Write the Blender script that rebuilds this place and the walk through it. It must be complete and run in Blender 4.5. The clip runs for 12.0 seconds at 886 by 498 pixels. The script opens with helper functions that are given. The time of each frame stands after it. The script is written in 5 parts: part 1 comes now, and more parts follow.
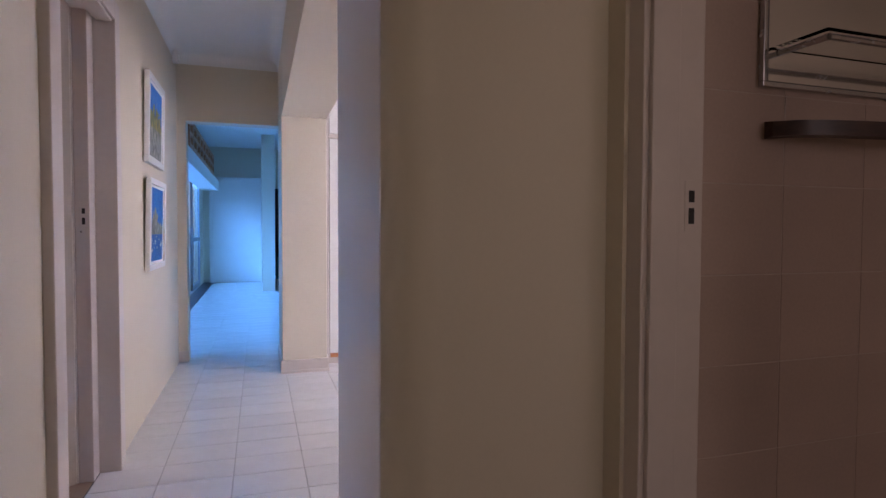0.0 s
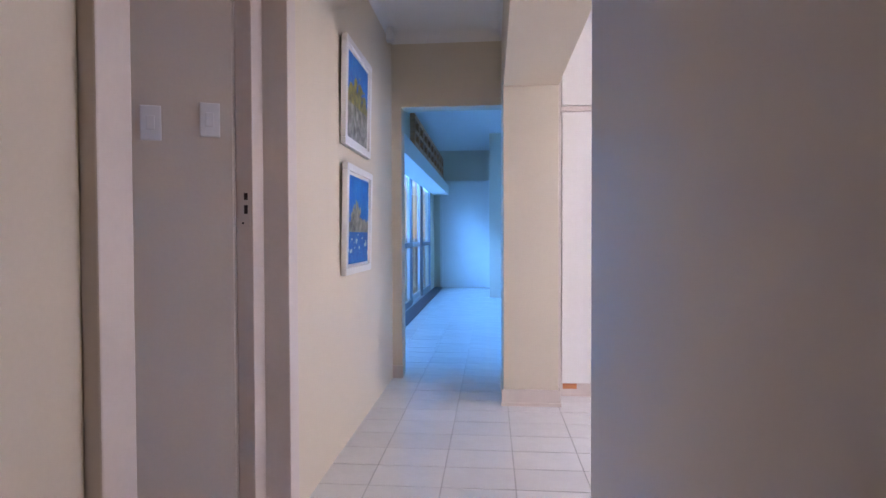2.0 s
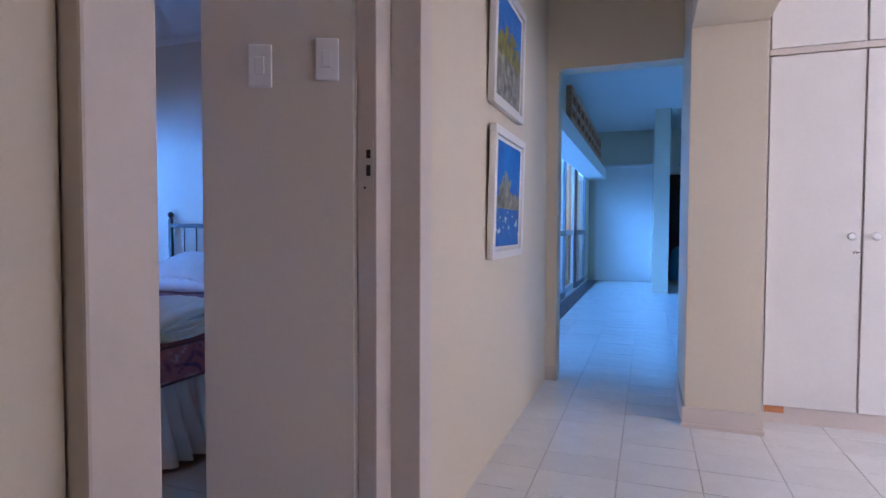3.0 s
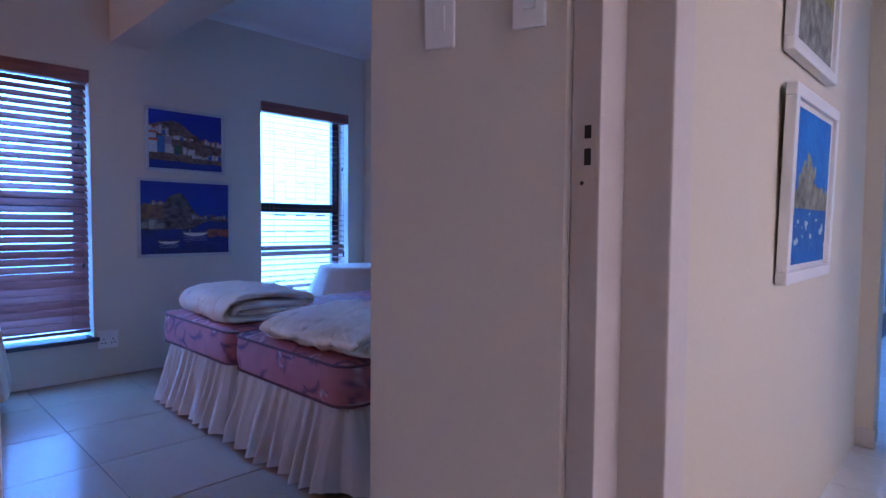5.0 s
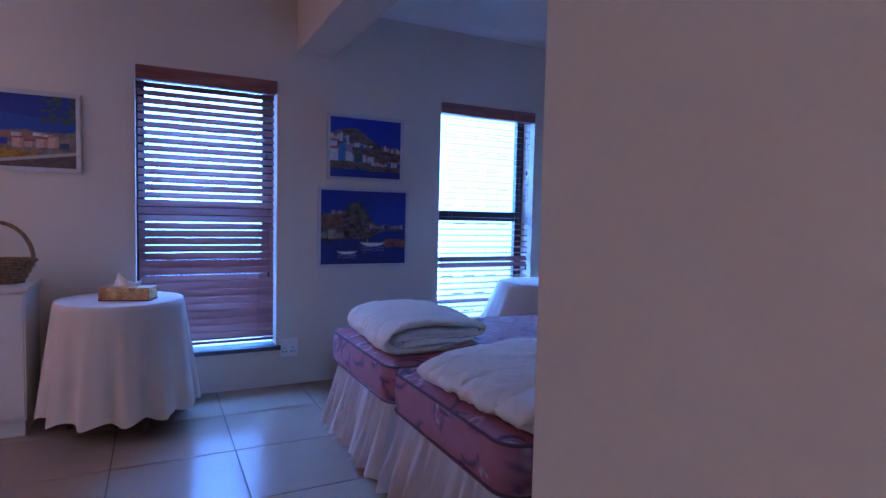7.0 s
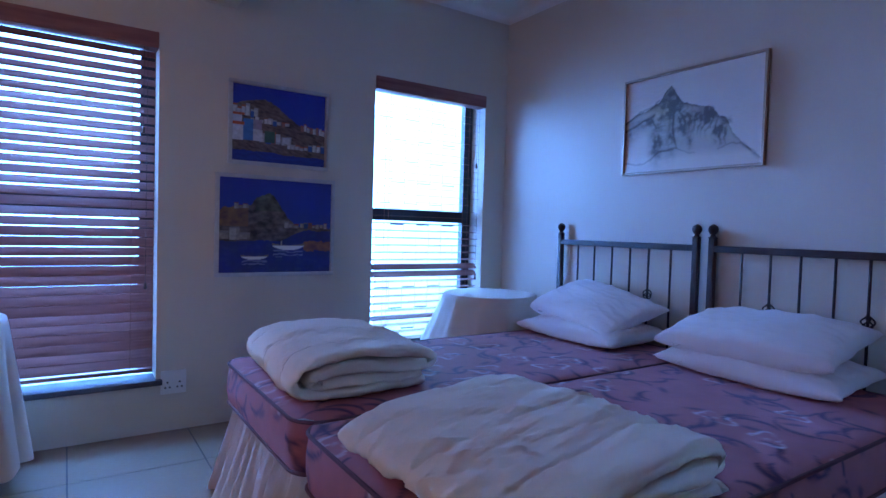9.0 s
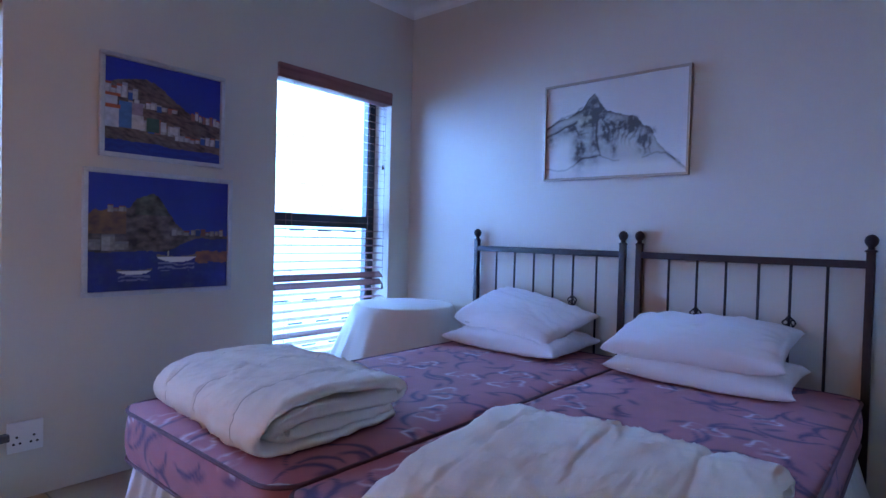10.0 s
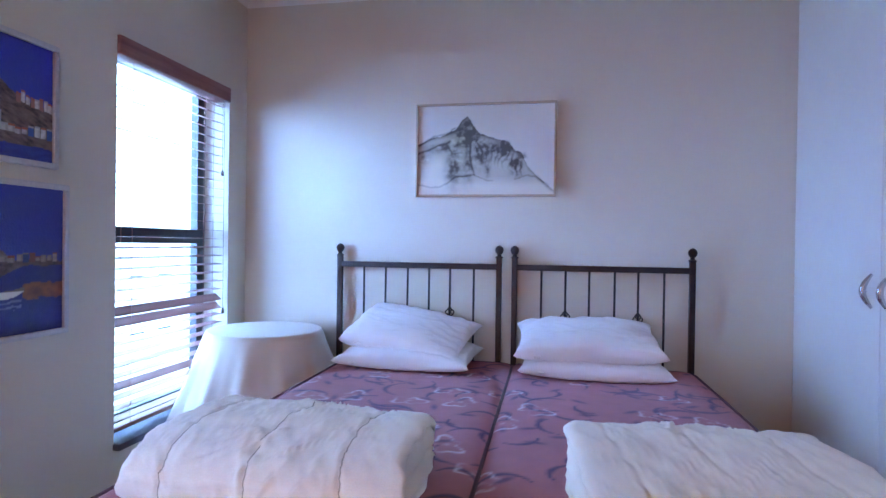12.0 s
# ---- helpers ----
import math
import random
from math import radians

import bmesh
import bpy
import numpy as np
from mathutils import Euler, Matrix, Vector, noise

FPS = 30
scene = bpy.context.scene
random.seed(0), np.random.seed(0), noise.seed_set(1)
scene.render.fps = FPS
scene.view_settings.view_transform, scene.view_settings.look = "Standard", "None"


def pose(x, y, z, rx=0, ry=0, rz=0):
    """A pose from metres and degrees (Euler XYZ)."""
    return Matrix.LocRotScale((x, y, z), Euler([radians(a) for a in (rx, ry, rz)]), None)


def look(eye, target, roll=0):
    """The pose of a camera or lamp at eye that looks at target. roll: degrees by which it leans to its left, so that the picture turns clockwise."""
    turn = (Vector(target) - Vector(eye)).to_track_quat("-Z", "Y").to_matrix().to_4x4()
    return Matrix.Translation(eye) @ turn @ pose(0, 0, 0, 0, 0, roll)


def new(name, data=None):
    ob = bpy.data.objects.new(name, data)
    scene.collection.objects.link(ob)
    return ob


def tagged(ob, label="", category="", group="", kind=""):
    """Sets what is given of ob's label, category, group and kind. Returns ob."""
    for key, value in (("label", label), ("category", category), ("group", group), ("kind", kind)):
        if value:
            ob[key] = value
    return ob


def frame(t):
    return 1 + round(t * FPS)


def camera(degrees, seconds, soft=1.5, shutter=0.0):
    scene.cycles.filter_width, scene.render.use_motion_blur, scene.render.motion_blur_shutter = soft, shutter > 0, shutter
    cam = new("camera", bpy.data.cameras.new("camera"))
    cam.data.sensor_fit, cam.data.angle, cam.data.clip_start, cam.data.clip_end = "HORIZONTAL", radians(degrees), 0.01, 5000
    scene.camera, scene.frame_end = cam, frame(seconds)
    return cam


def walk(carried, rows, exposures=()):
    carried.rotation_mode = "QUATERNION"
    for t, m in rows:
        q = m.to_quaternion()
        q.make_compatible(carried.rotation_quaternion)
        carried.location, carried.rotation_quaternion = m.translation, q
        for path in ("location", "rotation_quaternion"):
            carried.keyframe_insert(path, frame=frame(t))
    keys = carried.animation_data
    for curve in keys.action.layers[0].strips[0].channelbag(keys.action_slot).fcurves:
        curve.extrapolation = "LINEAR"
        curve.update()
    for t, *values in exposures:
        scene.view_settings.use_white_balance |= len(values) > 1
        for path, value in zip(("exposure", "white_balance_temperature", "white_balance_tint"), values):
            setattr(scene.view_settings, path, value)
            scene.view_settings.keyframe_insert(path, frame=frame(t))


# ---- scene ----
cam = camera(76.0, 12.0)
PATH = [
    (0, (-0.529, 1.68, 1.071), (0.089, 3.581, 1.005), 0.2),
    (0.5, (-0.478, 1.874, 1.076), (-0.082, 3.833, 1.017), 0.1),
    (1, (-0.443, 2.096, 1.052), (-0.266, 4.087, 0.998), -0.2),
    (1.5, (-0.422, 2.354, 1.037), (-0.421, 4.354, 0.986), -0.1),
    (2, (-0.435, 2.625, 1.014), (-0.606, 4.618, 0.971), -0.2),
    (2.5, (-0.455, 2.859, 0.978), (-0.966, 4.792, 0.934), -0.1),
    (3, (-0.544, 3.079, 0.957), (-1.223, 4.959, 0.883), 0.2),
    (3.5, (-0.621, 3.246, 0.964), (-1.496, 5.042, 0.88), 0.4),
    (3.7, (-0.633, 3.308, 0.973), (-1.612, 5.049, 0.884), 0.6),
    (5.3, (-0.76, 3.567, 0.99), (-2.214, 4.937, 0.901), 0.4),
    (5.5, (-0.788, 3.599, 0.989), (-2.288, 4.92, 0.901), 0.4),
    (6, (-0.868, 3.705, 0.991), (-2.518, 4.833, 0.905), 0.6),
    (6.5, (-0.961, 3.774, 1.098), (-2.692, 4.768, 0.965), 1.2),
    (6.7, (-1.013, 3.805, 1.104), (-2.767, 4.758, 0.973), 1.2),
    (8.3, (-1.494, 4.101, 1.026), (-3.313, 4.929, 0.953), 1.5),
    (8.5, (-1.552, 4.139, 1.033), (-3.36, 4.989, 0.951), 1.6),
    (9, (-1.733, 4.169, 1.019), (-3.396, 5.278, 0.951), 1.7),
    (9.5, (-1.96, 4.109, 1.021), (-3.425, 5.469, 0.963), 1.6),
    (10, (-2.169, 4.022, 1.033), (-3.474, 5.537, 0.987), 1.5),
    (10.5, (-2.339, 3.906, 1.051), (-3.279, 5.672, 1.017), 1.3),
    (11, (-2.557, 3.838, 1.052), (-3.277, 5.703, 1.031), 1.1),
    (11.5, (-2.816, 3.749, 1.069), (-3.388, 5.665, 1.047), 1.0),
    (12, (-3.026, 3.675, 1.081), (-3.394, 5.641, 1.065), 0.8),
]
EXPOSURES = [(0, -0.11, 6450, 12), (0.5, -0.05, 6650, 13), (1.5, 0.06, 6650, 12), (2.5, -0.17, 6450, 10), (3.5, -0.42, 6200, 13), (5.5, -0.38, 6050, 26), (6.5, -0.46, 6250, 31), (8.5, -0.30, 6250, 21), (9, -0.38, 6900, 21), (9.5, -0.23, 7500, 21), (10.5, 0.14, 8800, 20), (11, 0.38, 9600, 20), (12, 0.74, 10800, 19)]
walk(cam, [(t, look(eye, target, roll)) for t, eye, target, roll in PATH], EXPOSURES)

# ---- light ----
world = bpy.data.worlds.new("sky")
scene.world = world
world.use_nodes = True
sky = world.node_tree.nodes.new("ShaderNodeTexSky")
sky.sky_type, sky.sun_disc = "NISHITA", False
sky.sun_elevation, sky.sun_rotation = radians(52), radians(9)
world.node_tree.links.new(sky.outputs[0], world.node_tree.nodes["Background"].inputs[0])
world.node_tree.nodes["Background"].inputs[1].default_value = 0.08
sun = new("sun", bpy.data.lights.new("sun", "SUN"))
sun.data.energy, sun.data.angle, sun.data.color = 2.5, radians(0.5), (1, 0.95, 0.88)
sun.matrix_world = look((2, 12, 15.6), (0, 0, 0))

BLUE = (0.108, 0.38, 1.12)
DAY_BED, DAY_HALL, DAY_LOBBY = 50.0, 5.2, 16.0


def fill_lamp(name, at, to, w, h, watts, color):
    """An added fill lamp that sits in an unseen opening of this size."""
    lamp = new(name, bpy.data.lights.new(name, "AREA"))
    lamp.data.shape, lamp.data.size, lamp.data.size_y = "RECTANGLE", w, h
    lamp.data.energy, lamp.data.color = watts, color
    lamp.matrix_world = look(at, to)
    return lamp


# fill from behind, added to lift the corridor's dark right side
fill_lamp("fill_corridor", (-0.62, -0.72, 1.45), (0.05, 2.69, 1.30), 0.6, 1.1, 2.9, (1.0, 0.78, 0.70)).data.spread = radians(95)
# added fill that brightens the bathroom tiles, with no known source
fill_lamp("fill_bathroom", (1.15, 0.38, 1.55), (1.15, 2.0, 1.45), 0.7, 0.8, 3.6, (1.0, 0.78, 0.80))
# warm fill, added behind the view; no window is known there
fill_lamp("fill_bedroom_rear", (-3.75, 1.82, 1.45), (-3.45, 4.6, 1.35), 1.3, 1.3, 10.0, (1.0, 0.58, 0.46))


# ---- materials ----
def mat(name, color, rough=0.6, metal=0.0, vary=0.06, scale=6.0, bump=0.0, bump_scale=120.0, dirt=0.0, sheen=0.0, obj_vary=0.0):
    """A principled material with colour variation at two scales and fine relief."""
    m = bpy.data.materials.new(name)
    m.use_nodes = True
    nt = m.node_tree
    p = nt.nodes["Principled BSDF"]
    p.inputs["Roughness"].default_value = rough
    p.inputs["Metallic"].default_value = metal
    if sheen:
        p.inputs["Sheen Weight"].default_value = sheen
    tc = nt.nodes.new("ShaderNodeTexCoord")
    n1 = nt.nodes.new("ShaderNodeTexNoise")
    n1.inputs["Scale"].default_value, n1.inputs["Detail"].default_value = scale, 5
    n2 = nt.nodes.new("ShaderNodeTexNoise")
    n2.inputs["Scale"].default_value, n2.inputs["Detail"].default_value = bump_scale, 3
    nt.links.new(tc.outputs["Object"], n1.inputs["Vector"])
    nt.links.new(tc.outputs["Object"], n2.inputs["Vector"])
    mixf = nt.nodes.new("ShaderNodeMath")
    mixf.operation = "MULTIPLY_ADD"
    mixf.inputs[1].default_value, mixf.inputs[2].default_value = 0.35, 0.0
    nt.links.new(n2.outputs[0], mixf.inputs[0])
    add = nt.nodes.new("ShaderNodeMath")
    add.operation = "MULTIPLY_ADD"
    add.inputs[1].default_value = 0.65
    nt.links.new(n1.outputs[0], add.inputs[0])
    nt.links.new(mixf.outputs[0], add.inputs[2])
    ramp = nt.nodes.new("ShaderNodeValToRGB")
    lo, hi = 1 - vary - dirt, 1 + vary
    ramp.color_ramp.elements[0].position, ramp.color_ramp.elements[1].position = 0.3, 0.7
    ramp.color_ramp.elements[0].color = (color[0] * lo, color[1] * lo, color[2] * lo, 1)
    ramp.color_ramp.elements[1].color = (min(1, color[0] * hi), min(1, color[1] * hi), min(1, color[2] * hi), 1)
    nt.links.new(add.outputs[0], ramp.inputs[0])
    out = ramp.outputs[0]
    if obj_vary:
        info = nt.nodes.new("ShaderNodeObjectInfo")
        mr = nt.nodes.new("ShaderNodeMapRange")
        mr.inputs[3].default_value, mr.inputs[4].default_value = 1 - obj_vary, 1 + obj_vary * 0.5
        nt.links.new(info.outputs["Random"], mr.inputs[0])
        sc = nt.nodes.new("ShaderNodeVectorMath")
        sc.operation = "SCALE"
        nt.links.new(out, sc.inputs[0])
        nt.links.new(mr.outputs[0], sc.inputs["Scale"])
        out = sc.outputs[0]
    nt.links.new(out, p.inputs["Base Color"])
    rr = nt.nodes.new("ShaderNodeMapRange")
    rr.inputs[3].default_value, rr.inputs[4].default_value = max(0.02, rough - 0.08), min(1, rough + 0.08)
    nt.links.new(n1.outputs[0], rr.inputs[0])
    nt.links.new(rr.outputs[0], p.inputs["Roughness"])
    if bump:
        b = nt.nodes.new("ShaderNodeBump")
        b.inputs["Strength"].default_value, b.inputs["Distance"].default_value = bump, 0.004
        nt.links.new(n2.outputs[0], b.inputs["Height"])
        nt.links.new(b.outputs[0], p.inputs["Normal"])
    return m


def wood(name, dark, light, rough=0.4, stretch=(1, 18, 18), scale=3.0, obj_vary=0.0):
    m = mat(name, light, rough, obj_vary=obj_vary)
    nt = m.node_tree
    p = nt.nodes["Principled BSDF"]
    tc = nt.nodes["Texture Coordinate"]
    mp = nt.nodes.new("ShaderNodeMapping")
    mp.inputs["Scale"].default_value = stretch
    nz = nt.nodes.new("ShaderNodeTexNoise")
    nz.inputs["Scale"].default_value, nz.inputs["Detail"].default_value = scale, 6
    rp = nt.nodes.new("ShaderNodeValToRGB")
    rp.color_ramp.elements[0].position, rp.color_ramp.elements[1].position = 0.3, 0.72
    rp.color_ramp.elements[0].color, rp.color_ramp.elements[1].color = (*dark, 1), (*light, 1)
    nt.links.new(tc.outputs["Object"], mp.inputs[0])
    nt.links.new(mp.outputs[0], nz.inputs["Vector"])
    nt.links.new(nz.outputs[0], rp.inputs[0])
    nt.links.new(rp.outputs[0], p.inputs["Base Color"])
    b = nt.nodes.new("ShaderNodeBump")
    b.inputs["Strength"].default_value, b.inputs["Distance"].default_value = 0.25, 0.002
    nt.links.new(nz.outputs[0], b.inputs["Height"])
    nt.links.new(b.outputs[0], p.inputs["Normal"])
    return m


def painted(name, rough=0.55, bump=0.2, bump_scale=300.0, sheen=0.0):
    """Takes its colour from the mesh's own pigment, with a fine weave."""
    m = mat(name, (1, 1, 1), rough, bump=bump, bump_scale=bump_scale, sheen=sheen, vary=0.05)
    nt = m.node_tree
    p = nt.nodes["Principled BSDF"]
    at = nt.nodes.new("ShaderNodeAttribute")
    at.attribute_name = "pigment"
    mul = nt.nodes.new("ShaderNodeMix")
    mul.data_type, mul.blend_type = "RGBA", "MULTIPLY"
    mul.inputs[0].default_value = 1.0
    nt.links.new(at.outputs["Color"], mul.inputs[6])
    nt.links.new(nt.nodes["Color Ramp"].outputs[0], mul.inputs[7])
    nt.links.new(mul.outputs[2], p.inputs["Base Color"])
    return m


def glow(name, color, strength):
    m = bpy.data.materials.new(name)
    m.use_nodes = True
    nt = m.node_tree
    nt.nodes.remove(nt.nodes["Principled BSDF"])
    e = nt.nodes.new("ShaderNodeEmission")
    e.inputs[0].default_value, e.inputs[1].default_value = (*color, 1), strength
    nt.links.new(e.outputs[0], nt.nodes["Material Output"].inputs[0])
    return m


def glass_mat(name, tint=(1, 1, 1)):
    m = bpy.data.materials.new(name)
    m.use_nodes = True
    p = m.node_tree.nodes["Principled BSDF"]
    p.inputs["Base Color"].default_value = (*tint, 1)
    p.inputs["Transmission Weight"].default_value = 1.0
    p.inputs["Roughness"].default_value = 0.0
    p.inputs["IOR"].default_value = 1.1
    return m


M_WALL = mat("cream_wall_paint", (0.67, 0.59, 0.46), 0.6, vary=0.03, scale=2.2, bump=0.05, bump_scale=90)
M_BEDWALL = mat("bedroom_wall_paint", (0.63, 0.56, 0.475), 0.55, vary=0.03, scale=1.8, bump=0.06, bump_scale=90)
M_CEIL = mat("ceiling_paint", (0.78, 0.77, 0.75), 0.7, vary=0.02, bump=0.08)
M_WHITE = mat("white_gloss_paint", (0.72, 0.69, 0.65), 0.35, vary=0.03, scale=5, bump=0.06, bump_scale=60)
# paler than the wall paint: light on the wall end put into colour
M_ENDLIGHT = mat("satin_wall_end_light", (0.78, 0.73, 0.73), 0.30, vary=0.012, scale=1.2)
for link in list(M_ENDLIGHT.node_tree.nodes["Principled BSDF"].inputs["Roughness"].links):
    M_ENDLIGHT.node_tree.links.remove(link)
M_FRAME = mat("pink_cream_door_frame_paint", (0.62, 0.54, 0.48), 0.38, vary=0.04, scale=7, bump=0.05, bump_scale=50)
M_TILE = mat("white_floor_tile", (0.80, 0.79, 0.78), 0.20, vary=0.04, scale=9, bump=0.05, bump_scale=40, obj_vary=0.05)
M_GROUT = mat("grey_grout", (0.50, 0.49, 0.48), 0.9, vary=0.2, scale=20, bump=0.4)
M_BTILE = mat("beige_porcelain_tile", (0.37, 0.27, 0.20), 0.20, vary=0.06, scale=3, bump=0.04, bump_scale=60, obj_vary=0.05)
M_BGROUT = mat("dark_grout", (0.10, 0.095, 0.09), 0.9, vary=0.2, scale=20, bump=0.4)
M_PINKTILE = mat("pink_beige_wall_tile", (0.52, 0.40, 0.33), 0.3, vary=0.1, scale=4, bump=0.04, obj_vary=0.06)
M_PINKGROUT = mat("pale_grout", (0.6, 0.52, 0.46), 0.8, vary=0.1, scale=20)
M_BLACKIRON = mat("black_iron", (0.018, 0.017, 0.02), 0.45, metal=0.3, vary=0.2, scale=30, bump=0.1)
M_ALU = mat("dark_aluminium", (0.02, 0.022, 0.028), 0.4, metal=0.4, vary=0.1, scale=20)
M_WHITEALU = mat("white_aluminium", (0.7, 0.7, 0.7), 0.35, metal=0.2, vary=0.04)
M_GREYALU = mat("blue_grey_aluminium", (0.22, 0.24, 0.28), 0.35, metal=0.2, vary=0.06)
M_CHROME = mat("brushed_chrome", (0.6, 0.6, 0.62), 0.25, metal=1.0, vary=0.05, scale=40)
M_BRASS = mat("dull_brass", (0.42, 0.37, 0.30), 0.42, metal=1.0, vary=0.03, scale=20)
M_DARKMETAL = mat("dark_metal_slot", (0.015, 0.012, 0.01), 0.6, vary=0.2)
M_PLASTIC = mat("white_plastic", (0.75, 0.74, 0.73), 0.35, vary=0.02)
M_LINEN = mat("white_cotton", (0.84, 0.84, 0.84), 0.85, vary=0.03, scale=8, bump=0.35, bump_scale=220, sheen=0.2)
M_CLOTH = mat("cream_tablecloth", (0.67, 0.58, 0.49), 0.85, vary=0.04, scale=6, bump=0.4, bump_scale=260, sheen=0.2)
M_DUVET = mat("cream_quilt_cotton", (0.90, 0.84, 0.72), 0.85, vary=0.05, scale=7, bump=0.12, bump_scale=260, sheen=0.15)
M_STITCH = mat("quilt_stitching", (0.5, 0.44, 0.34), 0.9, vary=0.1)
M_SKIRT = mat("sheer_white_voile", (0.62, 0.57, 0.54), 0.85, vary=0.05, scale=9, bump=0.3, bump_scale=240, sheen=0.3)
M_BEDBASE = mat("bed_base_cloth", (0.5, 0.46, 0.42), 0.9, vary=0.1)
M_PIPING = mat("mauve_piping", (0.13, 0.06, 0.075), 0.8, vary=0.1, scale=30)
M_FABRIC = painted("floral_mattress_fabric", 0.7, 0.25, 320, 0.0)
M_PAINTING = painted("oil_painting", 0.5, 0.5, 160)
M_SLAT = wood("mahogany_blind_wood", (0.19, 0.064, 0.055), (0.33, 0.13, 0.11), 0.4, (12, 1, 12), obj_vary=0.12)
M_WOODDARK = wood("dark_stained_wood", (0.03, 0.015, 0.01), (0.08, 0.035, 0.02), 0.4)
M_FRET = wood("orange_brown_wood", (0.40, 0.13, 0.05), (0.66, 0.27, 0.11), 0.45)
M_CANE = wood("brown_wicker", (0.12, 0.06, 0.03), (0.3, 0.17, 0.09), 0.6, (20, 20, 6))
M_SILVERFRAME = mat("silver_grey_frame", (0.52, 0.52, 0.53), 0.4, metal=0.5, vary=0.1, scale=30, bump=0.2)
M_WHITEFRAME = mat("white_wood_frame", (0.76, 0.74, 0.71), 0.4, vary=0.03, scale=20)
M_BACKBOARD = mat("dark_frame_back", (0.05, 0.04, 0.035), 0.8, vary=0.2)
M_SLATE = mat("dark_slate_sill", (0.055, 0.07, 0.095), 0.5, vary=0.2, scale=15, bump=0.2, bump_scale=60)
M_TRACK = mat("dark_door_track", (0.05, 0.055, 0.075), 0.4, vary=0.2, scale=15)
M_CARD = mat("yellow_printed_card", (0.62, 0.42, 0.16), 0.5, vary=0.35, scale=28)
M_CARD.node_tree.nodes["Color Ramp"].color_ramp.elements[0].color = (0.22, 0.06, 0.03, 1)
M_CARDDARK = mat("dark_red_card", (0.12, 0.04, 0.03), 0.6, vary=0.1)
M_TISSUE = mat("white_tissue", (0.8, 0.8, 0.8), 0.9, vary=0.03)
M_GLASS = glass_mat("window_glass")
M_MIRROR = mat("mirror_silver", (0.85, 0.86, 0.87), 0.03, metal=1.0, vary=0.01)
M_TURQ = mat("turquoise_cloth", (0.05, 0.4, 0.5), 0.8, vary=0.1)
# near-black brown: the gloom of an unlit room put into its walls
M_ROOMGLOOM = mat("dark_room_gloom", (0.05, 0.035, 0.028), 0.6, vary=0.15)
M_GROUND = mat("dry_lawn", (0.12, 0.12, 0.06), 0.95, vary=0.3, scale=1.5, bump=0.5, bump_scale=20)
M_STRIPE = painted("striped_cover", 0.85, 0.3, 300)
M_BEDSKY = glow("bright_outdoors", BLUE, DAY_BED)
M_HALLSKY = glow("bright_outdoors_hall", (0.11, 0.37, 1.0), DAY_HALL)
M_LOBBYSKY = glow("bright_outdoors_lobby", (0.90, 0.88, 1.14), DAY_LOBBY)


# ---- mesh helpers ----
def box(bm, x0, x1, y0, y1, z0, z1, bevel=0.0, m=0):
    g = bmesh.ops.create_cube(bm, size=1.0, matrix=Matrix.Translation(((x0 + x1) / 2, (y0 + y1) / 2, (z0 + z1) / 2)) @ Matrix.Diagonal((abs(x1 - x0), abs(y1 - y0), abs(z1 - z0), 1)))
    fs = {f for v in g["verts"] for f in v.link_faces}
    for f in fs:
        f.material_index = m
    if bevel:
        es = {e for v in g["verts"] for e in v.link_edges}
        bmesh.ops.bevel(bm, geom=list(es), offset=bevel, segments=2, affect="EDGES", profile=0.6)
    return bm


def boxes(*dims, bevel=0.0):
    bm = bmesh.new()
    for d in dims:
        box(bm, *d, bevel=bevel)
    return bm


def rod(bm, a, b, r0, r1=None, n=12):
    a, b = Vector(a), Vector(b)
    d = b - a
    m = Matrix.Translation((a + b) / 2) @ d.to_track_quat("Z", "Y").to_matrix().to_4x4()
    bmesh.ops.create_cone(bm, cap_ends=True, segments=n, radius1=r0, radius2=r0 if r1 is None else r1, depth=d.length, matrix=m)
    return bm


def tube(bm, path, radii, n=10):
    """One bent bar through these points."""
    path = [Vector(p) for p in path]
    rings = []
    for i, p in enumerate(path):
        d = (path[min(i + 1, len(path) - 1)] - path[max(i - 1, 0)]).normalized()
        side = d.cross(Vector((0, 1, 0))).normalized()
        up = side.cross(d)
        rings.append([bm.verts.new(p + radii[i] * (math.cos(a) * side + math.sin(a) * up)) for a in [2 * math.pi * k / n for k in range(n)]])
    for a, b in zip(rings, rings[1:]):
        for k in range(n):
            bm.faces.new((a[k], a[(k + 1) % n], b[(k + 1) % n], b[k]))
    bm.faces.new(rings[0][::-1])
    bm.faces.new(rings[-1])
    return bm


def ball(bm, c, r, sz=1.0, n=14):
    bmesh.ops.create_uvsphere(bm, u_segments=n, v_segments=n // 2 + 2, radius=r, matrix=Matrix.Translation(c) @ Matrix.Diagonal((1, 1, sz, 1)))
    return bm


def lathe(bm, profile, c=(0, 0, 0), n=24):
    rings = []
    for r, z in profile:
        rings.append([bm.verts.new((c[0] + r * math.cos(2 * math.pi * i / n), c[1] + r * math.sin(2 * math.pi * i / n), c[2] + z)) for i in range(n)])
    for a, b in zip(rings, rings[1:]):
        for i in range(n):
            bm.faces.new((a[i], a[(i + 1) % n], b[(i + 1) % n], b[i]))
    bm.faces.new(list(reversed(rings[0])))
    bm.faces.new(rings[-1])
    return bm


def mesh_of(name, bm, material, smooth=False):
    bmesh.ops.recalc_face_normals(bm, faces=bm.faces)
    me = bpy.data.meshes.new(name)
    bm.to_mesh(me)
    bm.free()
    for m in material if isinstance(material, (list, tuple)) else [material]:
        me.materials.append(m)
    if smooth:
        me.polygons.foreach_set("use_smooth", [True] * len(me.polygons))
        me.set_sharp_from_angle(angle=radians(38))
    return me


